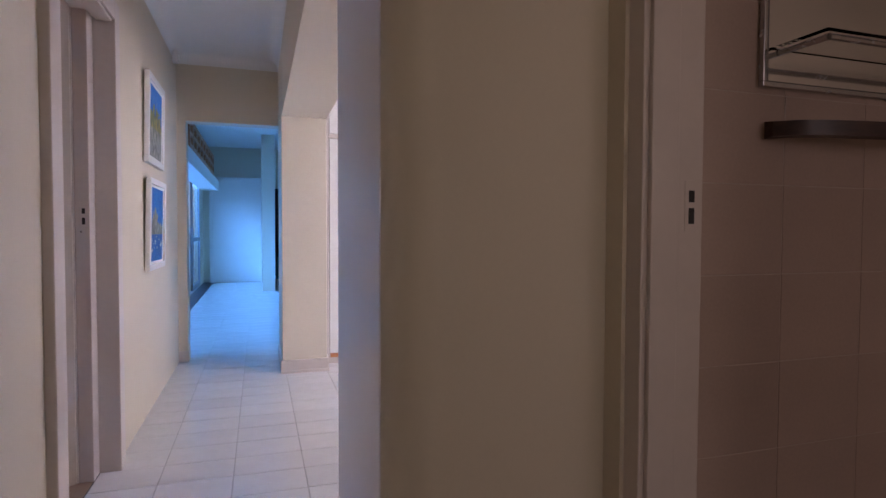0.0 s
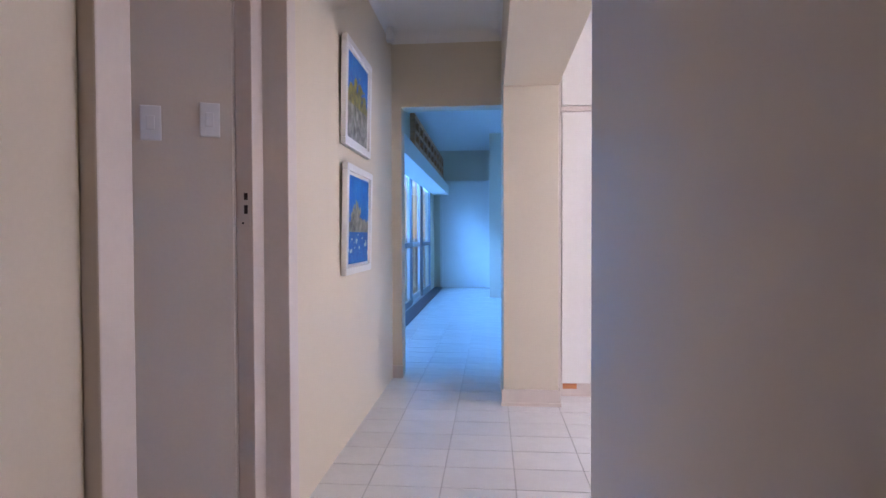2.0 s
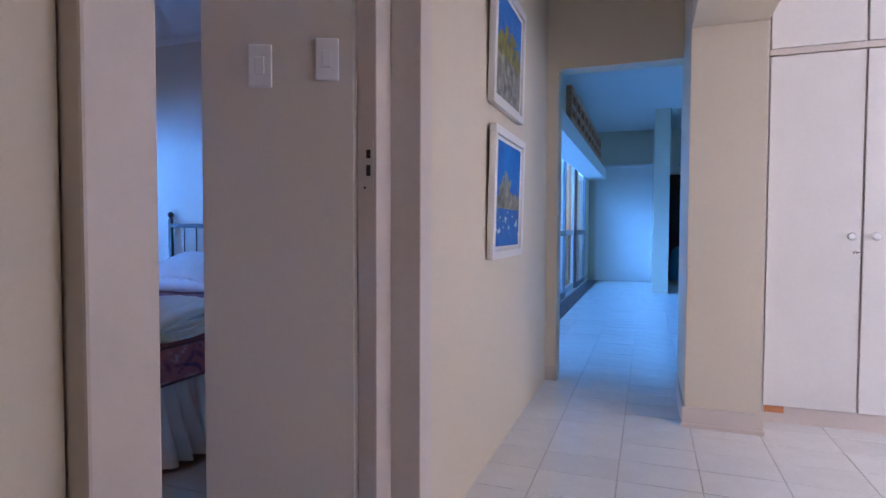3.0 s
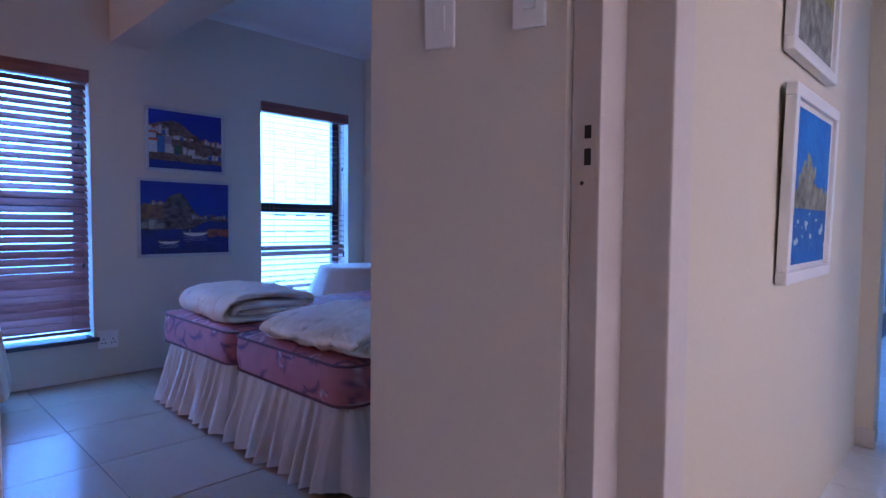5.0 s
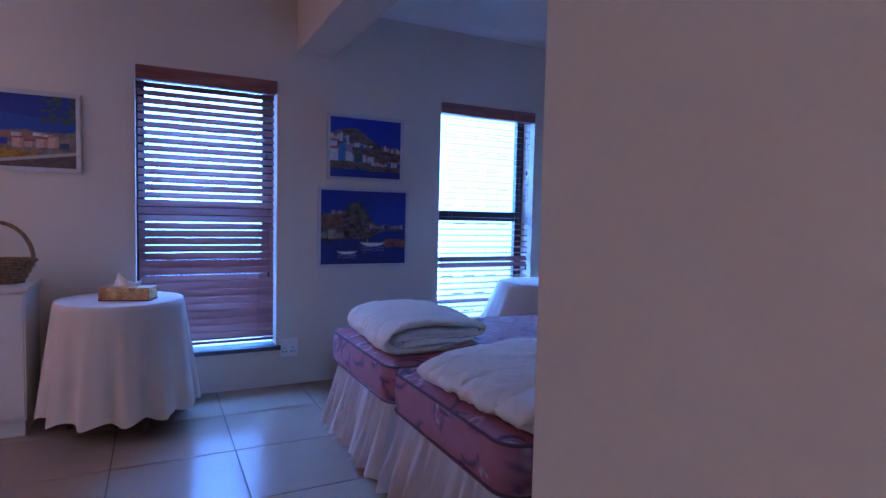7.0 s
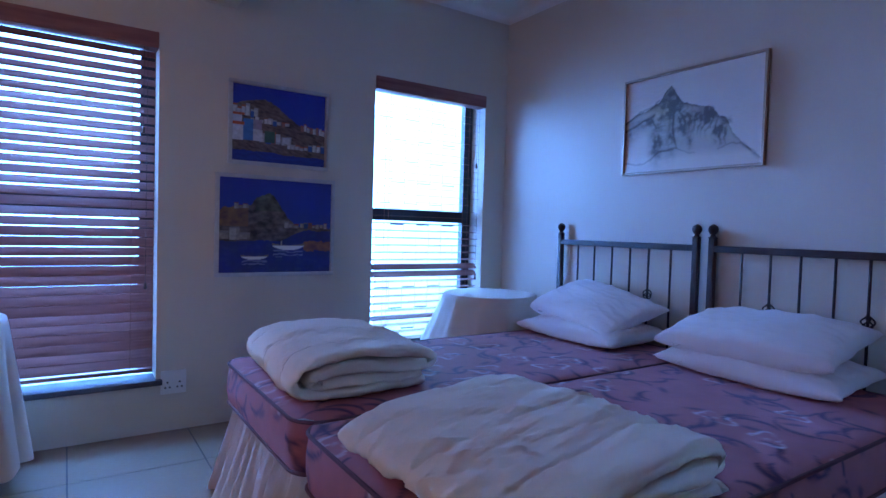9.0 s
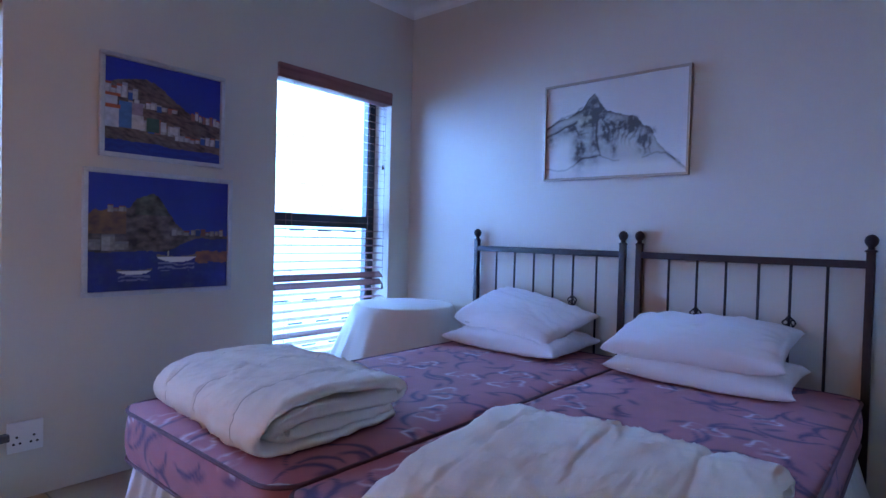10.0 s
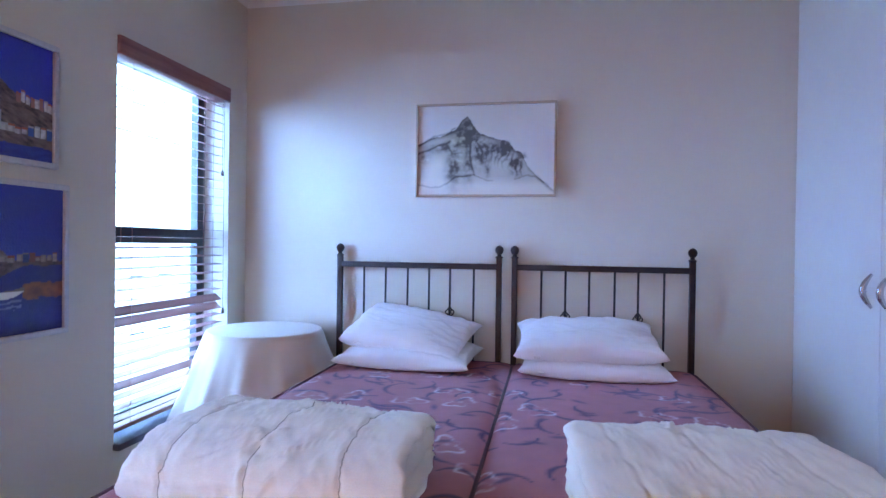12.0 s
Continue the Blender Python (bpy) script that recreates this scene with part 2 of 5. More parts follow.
def part(name, bm, material, parent, label="", smooth=False):
    ob = new(name, mesh_of(name, bm, material, smooth))
    ob.parent = parent
    if label:
        tagged(ob, label)
    return ob


def thing(name, label, category, group="", at=(0, 0, 0)):
    ob = new(name)
    ob.location = at
    ob.empty_display_size = 0.1
    return tagged(ob, label, category, group)


def setting(name, bm, material, label="", category="", smooth=False):
    return tagged(new(name, mesh_of(name, bm, material, smooth)), label, category, "", "structure")


def grid_mesh(name, pts, nu, nv, material, colors=None, close_u=False, smooth=True):
    """A sheet of nu by nv points (an array of nu*nv rows), with a pigment for each point if given."""
    faces = []
    for i in range(nu if close_u else nu - 1):
        for j in range(nv - 1):
            k = (i + 1) % nu
            faces.append((i * nv + j, k * nv + j, k * nv + j + 1, i * nv + j + 1))
    me = bpy.data.meshes.new(name)
    me.from_pydata([tuple(map(float, p)) for p in pts], [], faces)
    me.materials.append(material)
    if colors is not None:
        at = me.attributes.new("pigment", "FLOAT_COLOR", "POINT")
        at.data.foreach_set("color", np.concatenate([np.asarray(colors, dtype=np.float32), np.ones((len(colors), 1), dtype=np.float32)], axis=1).ravel())
    me.polygons.foreach_set("use_smooth", [smooth] * len(me.polygons))
    me.update()
    return me


def fnoise(x, y, z=0.0, octaves=3):
    v, a = 0.0, 1.0
    for _ in range(octaves):
        v += a * noise.noise((x, y, z))
        x, y, z, a = x * 2.1, y * 2.1, z * 2.1 + 3.7, a * 0.5
    return v


# ---- the large structure ----
CEIL = 2.46
HALL_CEIL = 2.72
# window wall of the bedroom, with two tall openings
WIN = ((3.760, 4.535), (5.668, 6.478))
WZ0, WZ1 = 0.256, 1.907
XW, XO = -4.735, -4.95
bm = bmesh.new()
ys = [1.8, WIN[0][0], WIN[0][1], WIN[1][0], WIN[1][1], 6.80]
for a, b in ((0, 1), (2, 3), (4, 5)):
    box(bm, XO, XW, ys[a], ys[b], 0, CEIL)
for a, b in WIN:
    box(bm, XO, XW, a, b, 0, WZ0)
    box(bm, XO, XW, a, b, WZ1, CEIL)
setting("wall_west", bm, M_BEDWALL, "cream plastered bedroom wall with two tall windows", "wall")
setting("wall_north", boxes((XW, -1.255, 6.655, 6.80, 0, CEIL)), M_BEDWALL, "cream plastered wall behind the beds", "wall")
# its opening lies out of view and is added for the rear fill lamp
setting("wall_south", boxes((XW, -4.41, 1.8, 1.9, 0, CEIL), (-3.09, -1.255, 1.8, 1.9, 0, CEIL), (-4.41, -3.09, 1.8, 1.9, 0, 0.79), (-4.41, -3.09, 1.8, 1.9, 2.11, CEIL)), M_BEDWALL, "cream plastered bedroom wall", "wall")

# wall between corridor and bedroom, with the bedroom door's opening
DY0, DY1, DZ = 3.486, 4.561, 2.06
XC, XB = -1.145, -1.255
bm = boxes((XB, XC + 0.057, -0.7, DY0 - 0.010, 0, CEIL), (XB, XC, DY1, 6.80, 0, CEIL), (XB, XC, DY0 - 0.010, DY1, DZ, CEIL))
setting("wall_corridor", bm, M_WALL, "cream painted corridor wall with a doorway", "wall")
# short wall beside the bedroom's entrance, with the light switches
NIB = ((XB - 0.002, 4.385), (-1.6225, 4.239), (-1.6225, 4.50), (XB - 0.002, 4.50))
bm = bmesh.new()
low = [bm.verts.new((x, y, 0)) for x, y in NIB]
top = [bm.verts.new((x, y, CEIL)) for x, y in NIB]
for a in range(4):
    b = (a + 1) % 4
    bm.faces.new((low[a], low[b], top[b], top[a]))
bm.faces.new(low)
bm.faces.new(top)
bmesh.ops.bevel(bm, geom=[e for e in bm.edges if abs(e.verts[0].co.z - e.verts[1].co.z) > 1], offset=0.006, segments=3, affect="EDGES")
setting("wall_nib", bm, M_BEDWALL, "short cream wall beside the bedroom entrance", "wall")
# end wall of the corridor, with a plain opening to the hall
OX0, OX1, OZ = -1.077, -0.364, 1.938
bm = boxes((XC, OX0, 6.650, 6.80, 0, CEIL + 0.3), (OX0, OX1, 6.650, 6.80, OZ, CEIL + 0.3), (OX1, 3.75, 6.650, 6.80, 0, CEIL + 0.3))
setting("wall_corridor_end", bm, M_WALL, "cream painted wall with an open passage", "wall")
# pillar and beam between corridor and side lobby
PX0, PX1, PY = -0.365, -0.040, 6.03
setting("pillar", boxes((PX0, PX1, PY, 6.648, 0, CEIL), bevel=0.004), M_WALL, "square cream plastered pillar", "pillar")
setting("beam_corridor", boxes((PX0 + 0.002, PX1 - 0.002, 3.397, PY - 0.002, 1.905, CEIL)), M_WALL, "deep plastered beam over the lobby opening", "beam")
# block between lobby and bathroom
bm = boxes((-0.300, 2.1, 2.690, 3.395, 0, CEIL))
soft_corner = [e for e in bm.edges if all(v.co.x < 0 and v.co.y < 3 for v in e.verts)]
bmesh.ops.bevel(bm, geom=soft_corner, offset=0.09, segments=8, affect="EDGES", profile=0.45)
setting("wall_stub", bm, M_WALL, "cream painted wall end with a rounded corner", "wall", smooth=True)
# added panel; its pale colour stands in for light on this face
setting("trim_wall_end_lit", boxes((-0.303, -0.300, 2.782, 3.393, 0, CEIL), bevel=0.001), M_ENDLIGHT, "thin added satin panel, paler to carry light on the wall end", "trim")
# corridor's other wall, with the bathroom doorway
BX0, BX1 = 0.152, 0.305
bm = boxes((BX0, BX1, -0.7, 1.79, 0, CEIL), (BX0, BX1, 1.79, 2.632, 2.06, CEIL), (BX0, BX1, 2.632, 2.688, 0, CEIL))
setting("wall_bathroom", bm, M_WALL, "cream painted wall with the bathroom doorway", "wall")
# never in view; the gap in it is added to hold the corridor fill
setting("wall_back", boxes((XC, -0.92, -0.8, -0.7, 0, CEIL), (0.02, 2.1, -0.8, -0.7, 0, CEIL), (-0.92, 0.02, -0.8, -0.7, 0, 0.88), (-0.92, 0.02, -0.8, -0.7, 2.02, CEIL)), M_WALL, "plain cream wall behind the corridor", "wall")
# bathroom shell; the unseen opening in it is added for the bathroom fill
setting("wall_bathroom_side", boxes((2.0, 2.1, -0.7, 2.69, 0, CEIL), (BX1, 0.78, 0.3, 0.4, 0, CEIL), (1.52, 2.0, 0.3, 0.4, 0, CEIL), (0.78, 1.52, 0.3, 0.4, 0, 1.13), (0.78, 1.52, 0.3, 0.4, 1.97, CEIL)), M_WALL, "plain bathroom walls", "wall")
# lobby shell; its wide window stands beside the bathroom block; the east opening is added for light
LX, LW0, LW1 = 3.6, 2.2, 3.5
bm = boxes((LX, LX + 0.15, 3.295, 5.0, 0, CEIL), (LX, LX + 0.15, 5.8, 6.65, 0, CEIL), (LX, LX + 0.15, 5.0, 5.8, 0, 0.9), (LX, LX + 0.15, 5.0, 5.8, 2.1, CEIL), (2.102, LW0, 3.295, 3.395, 0, CEIL), (LW1, LX, 3.295, 3.395, 0, CEIL), (LW0, LW1, 3.295, 3.395, 0, 0.3), (LW0, LW1, 3.295, 3.395, 2.2, CEIL))
setting("wall_lobby", bm, M_WALL, "cream lobby walls with a window and an added light opening", "wall")
# hall
HX, HY, HR = -1.58, 13.9, 1.6
bm = boxes((HX - 0.1, HX, 6.80, 7.1, 0, HALL_CEIL), (HX - 0.1, HX, 13.2, HY, 0, HALL_CEIL), (HX - 0.1, HX, 7.1, 13.2, 2.0, HALL_CEIL))
setting("wall_hall_glazed", bm, M_WALL, "pale wall above the glazed hall doors", "wall")
bm = boxes((HX - 0.1, -0.40, HY, HY + 0.1, 0, HALL_CEIL), (0.3, HR, HY, HY + 0.1, 0, HALL_CEIL), (-0.40, 0.3, HY, HY + 0.1, 1.92, HALL_CEIL))
setting("wall_hall_end", bm, M_WALL, "pale wall at the end of the hall", "wall")
setting("wall_hall_right", boxes((HR, HR + 0.1, 6.80, HY, 0, HALL_CEIL)), M_WALL, "plain hall wall", "wall")
setting("wall_hall_nib", boxes((-0.47, -0.255, 12.05, 12.15, 0, HALL_CEIL), (-0.47, -0.37, 12.15, HY, 0, HALL_CEIL)), M_WALL, "pale wall return in the hall", "wall")
setting("wall_dark_room", boxes((-0.6, 0.6, 15.3, 15.4, 0, 2.4), (-0.6, -0.5, HY + 0.1, 15.3, 0, 2.4), (0.5, 0.6, HY + 0.1, 15.3, 0, 2.4), (-0.6, 0.6, HY + 0.1, 15.4, 2.4, 2.5)), M_ROOMGLOOM, "room beyond the hall, its gloom put into dark brown walls", "wall")
# ceilings
setting("ceiling", boxes((XO, 2.1, -0.8, 6.650, CEIL, CEIL + 0.12), (2.1, 3.75, 3.295, 6.650, CEIL, CEIL + 0.12)), M_CEIL, "white painted ceiling", "ceiling")
setting("ceiling_hall", boxes((HX - 0.1, HR + 0.1, 6.652, HY + 0.1, HALL_CEIL, HALL_CEIL + 0.12)), M_CEIL, "white painted hall ceiling", "ceiling")
setting("ceiling_rear", boxes((XO, HX - 0.1, 6.650, 6.80, CEIL, CEIL + 0.12)), M_CEIL, "white painted ceiling edge", "ceiling")
# beam across the bedroom ceiling
setting("beam_bedroom", boxes((XW + 0.002, XB - 0.3, 4.65, 4.88, 2.10, CEIL - 0.002), bevel=0.006), M_BEDWALL, "boxed ceiling beam in the bedroom", "beam")


def cove(name, a, b, inward, z, r=0.075, material=M_CEIL):
    """A hollow cornice from a to b under a ceiling at z; inward is the way from the wall into the room."""
    a, b, w = Vector((*a, z)), Vector((*b, z)), Vector((*inward, 0)).normalized()
    prof = [(0.0, 0.0), (0.0, -r)] + [(r * (1 - math.cos(t)), -r * (1 - math.sin(t))) for t in [i * math.pi / 12 for i in range(1, 6)]] + [(r, 0.0)]
    bm = bmesh.new()
    ends = [[bm.verts.new(p + w * u + Vector((0, 0, v - 0.001))) for u, v in prof] for p in (a, b)]
    n = len(prof)
    for i in range(n):
        bm.faces.new((ends[0][i], ends[0][(i + 1) % n], ends[1][(i + 1) % n], ends[1][i]))
    bm.faces.new(ends[0])
    bm.faces.new(ends[1][::-1])
    return setting(name, bm, material, "white coved plaster cornice", "cornice", smooth=True)


cove("cornice", (XC + 0.001, DY1), (XC + 0.001, 6.648), (1, 0), CEIL)
cove("cornice", (XC, 6.649), (PX0, 6.649), (0, -1), CEIL)
cove("cornice", (PX0 - 0.001, 3.395), (PX0 - 0.001, 6.648), (-1, 0), CEIL)
cove("cornice", (XW + 0.001, 4.882), (XW + 0.001, 6.654), (1, 0), CEIL, 0.05)
cove("cornice", (XW, 6.654), (XB - 0.65, 6.654), (0, -1), CEIL, 0.05)

# floors: a bed of grout; the tiles lie in it
setting("ground", boxes((-400, 400, -400, 400, -0.5, -0.3)), M_GROUND, "dry lawn around the house", "ground")
FLOOR_A = setting("floor_corridor", boxes((XB + 0.055, 2.1, -0.8, 6.80, -0.25, -0.003), (2.1, 3.75, 3.295, 6.80, -0.25, -0.003)), M_GROUT, "white rectangular floor tiles with grey joints", "floor")
FLOOR_H = setting("floor_hall", boxes((HX - 0.1, HR, 6.80, 15.4, -0.25, -0.003)), M_GROUT, "white rectangular hall floor tiles", "floor")
FLOOR_B = setting("floor_bedroom", boxes((XO, XB + 0.055, 1.8, 6.80, -0.25, -0.003)), M_BGROUT, "large beige porcelain floor tiles", "floor")

# skirting round the pillar and the passage
bm = boxes((PX0 - 0.012, PX1 + 0.012, PY - 0.012, PY + 0.0, 0.0, 0.10), (PX0 - 0.012, PX0, PY, 6.648, 0.0, 0.10), (PX1, PX1 + 0.012, PY, 6.22, 0.0, 0.10), bevel=0.003)
box(bm, PX0 - 0.016, PX1 + 0.016, PY - 0.017, PY + 0.0, 0.0, 0.022, 0.002)
setting("baseboard", bm, M_FRAME, "cream painted skirting round the pillar", "skirting")
setting("baseboard", boxes((XC + 0.001, OX0 + 0.008, 6.638, 6.650, 0, 0.09), bevel=0.003), M_FRAME, "cream painted skirting by the passage", "skirting")


# ---- door frames ----
def steel_frame(name, label, side, y0, y1, ztop, face_x, depth, near_proud=0.0, far_stop=None, w=0.085):
    """A pressed steel frame in a wall along y; side is +1 where its face looks along +x."""
    door = tagged(thing(name, label, "door frame"), kind="structure")
    x0, x1 = face_x, face_x - side * depth
    lo, hi = min(x0, x1), max(x0, x1)
    mid = face_x - side * 0.075
    for jy0, jy1, inner, more in ((y0 - near_proud * 0.11, y0 + w, y0 + w, near_proud), (y1 - w, y1, y1 - w, 0.0)):
        bm = boxes((lo, hi + more, jy0, jy1, 0, ztop), bevel=0.004)
        s = 0.012 if inner == y0 + w else -0.012
        if far_stop and s < 0:
            box(bm, lo + 0.002, far_stop[0], far_stop[1], jy0 + 0.004, 0, ztop - w, 0.003)
            part("jamb", bm, M_FRAME, door)
            continue
        a, b = sorted((inner, inner + s))
        box(bm, min(mid, face_x - side * 0.012), max(mid, face_x - side * 0.012), a, b, 0, ztop - w, 0.003)
        part("jamb", bm, M_FRAME, door)
    bm = boxes((lo, hi, y0 + w, y1 - w, ztop - w, ztop), bevel=0.004)
    box(bm, min(mid, face_x - side * 0.012), max(mid, face_x - side * 0.012), y0 + w, y1 - w, ztop - w - 0.012, ztop - w, 0.003)
    part("head", bm, M_FRAME, door)
    return door


frame1 = steel_frame("door_frame_1", "cream painted steel door frame to the bedroom", 1, DY0 - 0.001, DY1 + 0.002, DZ + 0.002, XC + 0.032, 0.145, near_proud=0.053, far_stop=(-1.200, 4.392))
# lock keeps on the far jamb: a plate with two dark slots
LY = 4.392
bm = boxes((-1.238, -1.208, LY - 0.0016, LY - 0.0003, 1.05, 1.18), bevel=0.0005)
plate = part("strike_plate", bm, M_FRAME, frame1, "painted lock strike plate")
for za, zb in ((1.090, 1.118), (1.135, 1.157)):
    part("slot", boxes((-1.228, -1.216, LY - 0.0030, LY - 0.0016, za, zb)), M_DARKMETAL, plate, "dark lock slot")
part("screw", rod(bmesh.new(), (-1.232, LY, 1.06), (-1.232, LY - 0.0028, 1.06), 0.0035, n=8), M_DARKMETAL, plate)
frame2 = steel_frame("door_frame_2", "cream painted steel door frame to the bathroom", -1, 1.792, 2.632, DZ + 0.002, BX0 + 0.008, 0.142, w=0.047)
LY = 2.585
plate = part("strike_plate", boxes((0.258, 0.287, LY - 0.0014, LY - 0.0003, 1.07, 1.17), bevel=0.0004), M_FRAME, frame2, "painted lock strike plate")
for za, zb in ((1.085, 1.116), (1.127, 1.150)):
    part("slot", boxes((0.267, 0.280, LY - 0.0024, LY - 0.0014, za, zb)), M_DARKMETAL, plate, "dark lock slot")


# ---- outdoors seen through the glazing ----
setting("backdrop_bedroom", boxes((-7.2, -7.15, 0.5, 9.5, 0.0, 8.0)), M_BEDSKY, "overexposed bright sky outside the bedroom", "sky")
setting("backdrop_hall", boxes((-3.25, -3.2, 6.9, 14.5, -0.3, 2.2)), M_HALLSKY, "overexposed bright daylight outside the hall", "sky")
# out of view; its east panel glows for the added lobby opening
setting("backdrop_lobby", boxes((2.15, 5.4, 1.95, 2.0, 0.0, 3.2), (5.4, 5.45, 1.95, 8.0, 0.0, 3.2)), M_LOBBYSKY, "overexposed bright daylight outside the lobby", "sky")
# unseen wall, added to part the light of the two backdrops
setting("backdrop_divider", boxes((-3.0, -2.9, 6.81, 6.9, -0.3, 3.6), (-7.2, -3.0, 6.9, 7.0, -0.3, 3.6)), M_WALL, "added wall out of view between the bedroom and hall backdrops", "wall")


# ---- windows ----
def window(name, y0, y1, label):
    w = tagged(thing(name, label, "window"), kind="structure")
    xf0, xf1 = XO + 0.03, XO + 0.075
    f = 0.045
    rail0, rail1 = 1.068, 1.140
    part("window_frame", boxes((xf0, xf1, y0, y0 + f, WZ0 + 0.02, WZ1), (xf0, xf1, y1 - f - 0.02, y1, WZ0 + 0.02, WZ1), (xf0, xf1, y0 + f, y1 - f - 0.02, WZ1 - f, WZ1), (xf0, xf1, y0 + f, y1 - f - 0.02, WZ0 + 0.02, WZ0 + 0.02 + f), bevel=0.003), M_ALU, w, "dark aluminium window frame")
    part("window_rail", boxes((xf0 - 0.004, xf1 + 0.004, y0 + f, y1 - f - 0.02, rail0, rail1), bevel=0.003), M_ALU, w)
    for a, b in ((WZ0 + 0.02 + f, rail0), (rail1, WZ1 - f)):
        p = part("pane", boxes((XO + 0.05, XO + 0.054, y0 + f, y1 - f - 0.02, a, b)), M_GLASS, w, "clear glass pane")
        p.visible_shadow = False
    part("window_sill", boxes((XO + 0.08, XW + 0.03, y0 - 0.005, y1 + 0.025, WZ0 - 0.022, WZ0 + 0.004), bevel=0.003), M_SLATE, w, "dark slate window sill")
    bars = bmesh.new()
    for k in range(11):
        z = 0.37 + 0.135 * k
        for f in (0.16, 0.40, 0.64):
            c = y0 + (y1 - y0) * (f + 0.12 * (k % 2))
            rod(bars, (XO + 0.015, c, z), (XO + 0.015, c + 0.095, z), 0.0042 if z < 1.1 else 0.0016, n=6)
            rod(bars, (XO + 0.015, c, z), (XO + 0.015, c, z + 0.135), 0.0007, n=4)
            rod(bars, (XO + 0.015, c + 0.095, z), (XO + 0.015, c + 0.095, z + 0.135), 0.0007, n=4)
    part("burglar_bars", bars, M_ALU, w, "thin steel burglar bars")
    return w


window("window_1", *WIN[0], "tall dark-framed window with a lowered wooden blind")
window("window_2", *WIN[1], "tall dark-framed window with an open wooden blind")


def blind(y0, y1, label, tilt, half=0.0014):
    """A wooden slat blind in the reveal; tilt(k, n) gives each slat's tilt in degrees."""
    b = thing("wooden_blind", label, "blind", "bedroom window blinds")
    x = XW - 0.045
    part("valance", boxes((x - 0.03, XW + 0.012, y0 + 0.004, y1 - 0.004, WZ1 - 0.078, WZ1 - 0.002), bevel=0.005), M_SLAT, b, "wooden blind valance")
    pitch, z = 0.0445, WZ1 - 0.10
    n = 0
    zs = []
    while z > WZ0 + 0.075:
        zs.append(z)
        z -= pitch
    bm = bmesh.new()
    box(bm, -0.025, 0.025, y0 + 0.012, y1 - 0.012, -half, half)
    me = mesh_of("slat", bm, M_SLAT)
    for k, z in enumerate(zs):
        s = new("slat", me)
        s.parent = b
        s.matrix_basis = pose(x, 0, z, 0, tilt(k, len(zs)), 0)
    part("bottom_rail", boxes((x - 0.025, x + 0.025, y0 + 0.012, y1 - 0.012, zs[-1] - 0.045, zs[-1] - 0.027), bevel=0.003), M_SLAT, b)
    for f in (0.14, 0.86):
        y = y0 + (y1 - y0) * f
        bm = bmesh.new()
        for dx in (-0.027, 0.027):
            rod(bm, (x + dx, y, zs[-1] - 0.03), (x + dx, y, WZ1 - 0.08), 0.0012, n=5)
        part("ladder_cord", bm, M_SLAT, b)
    bm = bmesh.new()
    rod(bm, (XW + 0.003, y1 - 0.05, WZ1 - 0.08), (XW + 0.003, y1 - 0.05, 0.72), 0.0012, n=5)
    rod(bm, (XW + 0.003, y1 - 0.065, WZ1 - 0.08), (XW + 0.003, y1 - 0.065, 1.45), 0.0012, n=5)
    lathe(bm, [(0.002, 0.03), (0.006, 0.02), (0.008, 0.0), (0.003, -0.004)], (XW + 0.003, y1 - 0.05, 0.70), 8)
    lathe(bm, [(0.002, 0.03), (0.006, 0.02), (0.008, 0.0), (0.003, -0.004)], (XW + 0.003, y1 - 0.065, 1.43), 8)
    part("pull_cord", bm, M_WOODDARK, b, "pull cord with a wooden acorn")
    return b


def tilt_1(k, n):
    z = k / n
    if z < 0.44:
        return 46 - 3 * math.sin(k * 2.3)
    return 48 + 8 * min(1, (z - 0.44) / 0.40) + 4 * math.sin(k * 1.7)


def tilt_2(k, n):
    z = k / n
    if 0.66 < z < 0.73:
        return 42
    if 0.86 < z < 0.89:
        return 25
    return (math.degrees(math.atan((0.77 - 1.5 * z) / 3.0)) if z < 0.5 else 7) + 0.8 * math.sin(k * 2.1)


blind(*WIN[0], "half-closed mahogany slat blind over the window", tilt_1)
blind(*WIN[1], "open mahogany slat blind with a few tilted slats", tilt_2, 0.0007)

# lobby window, out of sight behind the wall end
w3 = tagged(thing("window_3", "wide plain lobby window", "window"), kind="structure")
part("window_frame", boxes((LW0, LW0 + 0.05, 3.32, 3.37, 0.3, 2.2), (LW1 - 0.05, LW1, 3.32, 3.37, 0.3, 2.2), (LW0 + 0.05, LW1 - 0.05, 3.32, 3.37, 2.15, 2.2), (LW0 + 0.05, LW1 - 0.05, 3.32, 3.37, 0.3, 0.35)), M_WHITEALU, w3)

# east window added out of view, so more light reaches the corridor wall
w4 = tagged(thing("window_added", "small unseen lobby window added to light the corridor wall", "window"), kind="structure")
part("window_frame", boxes((LX + 0.05, LX + 0.1, 5.0, 5.05, 0.9, 2.1), (LX + 0.05, LX + 0.1, 5.75, 5.8, 0.9, 2.1), (LX + 0.05, LX + 0.1, 5.05, 5.75, 2.05, 2.1), (LX + 0.05, LX + 0.1, 5.05, 5.75, 0.9, 0.95)), M_WHITEALU, w4)

# glazed doors of the hall
gd = tagged(thing("glazed_doors", "white-framed sliding glass doors along the hall", "sliding door"), kind="structure")
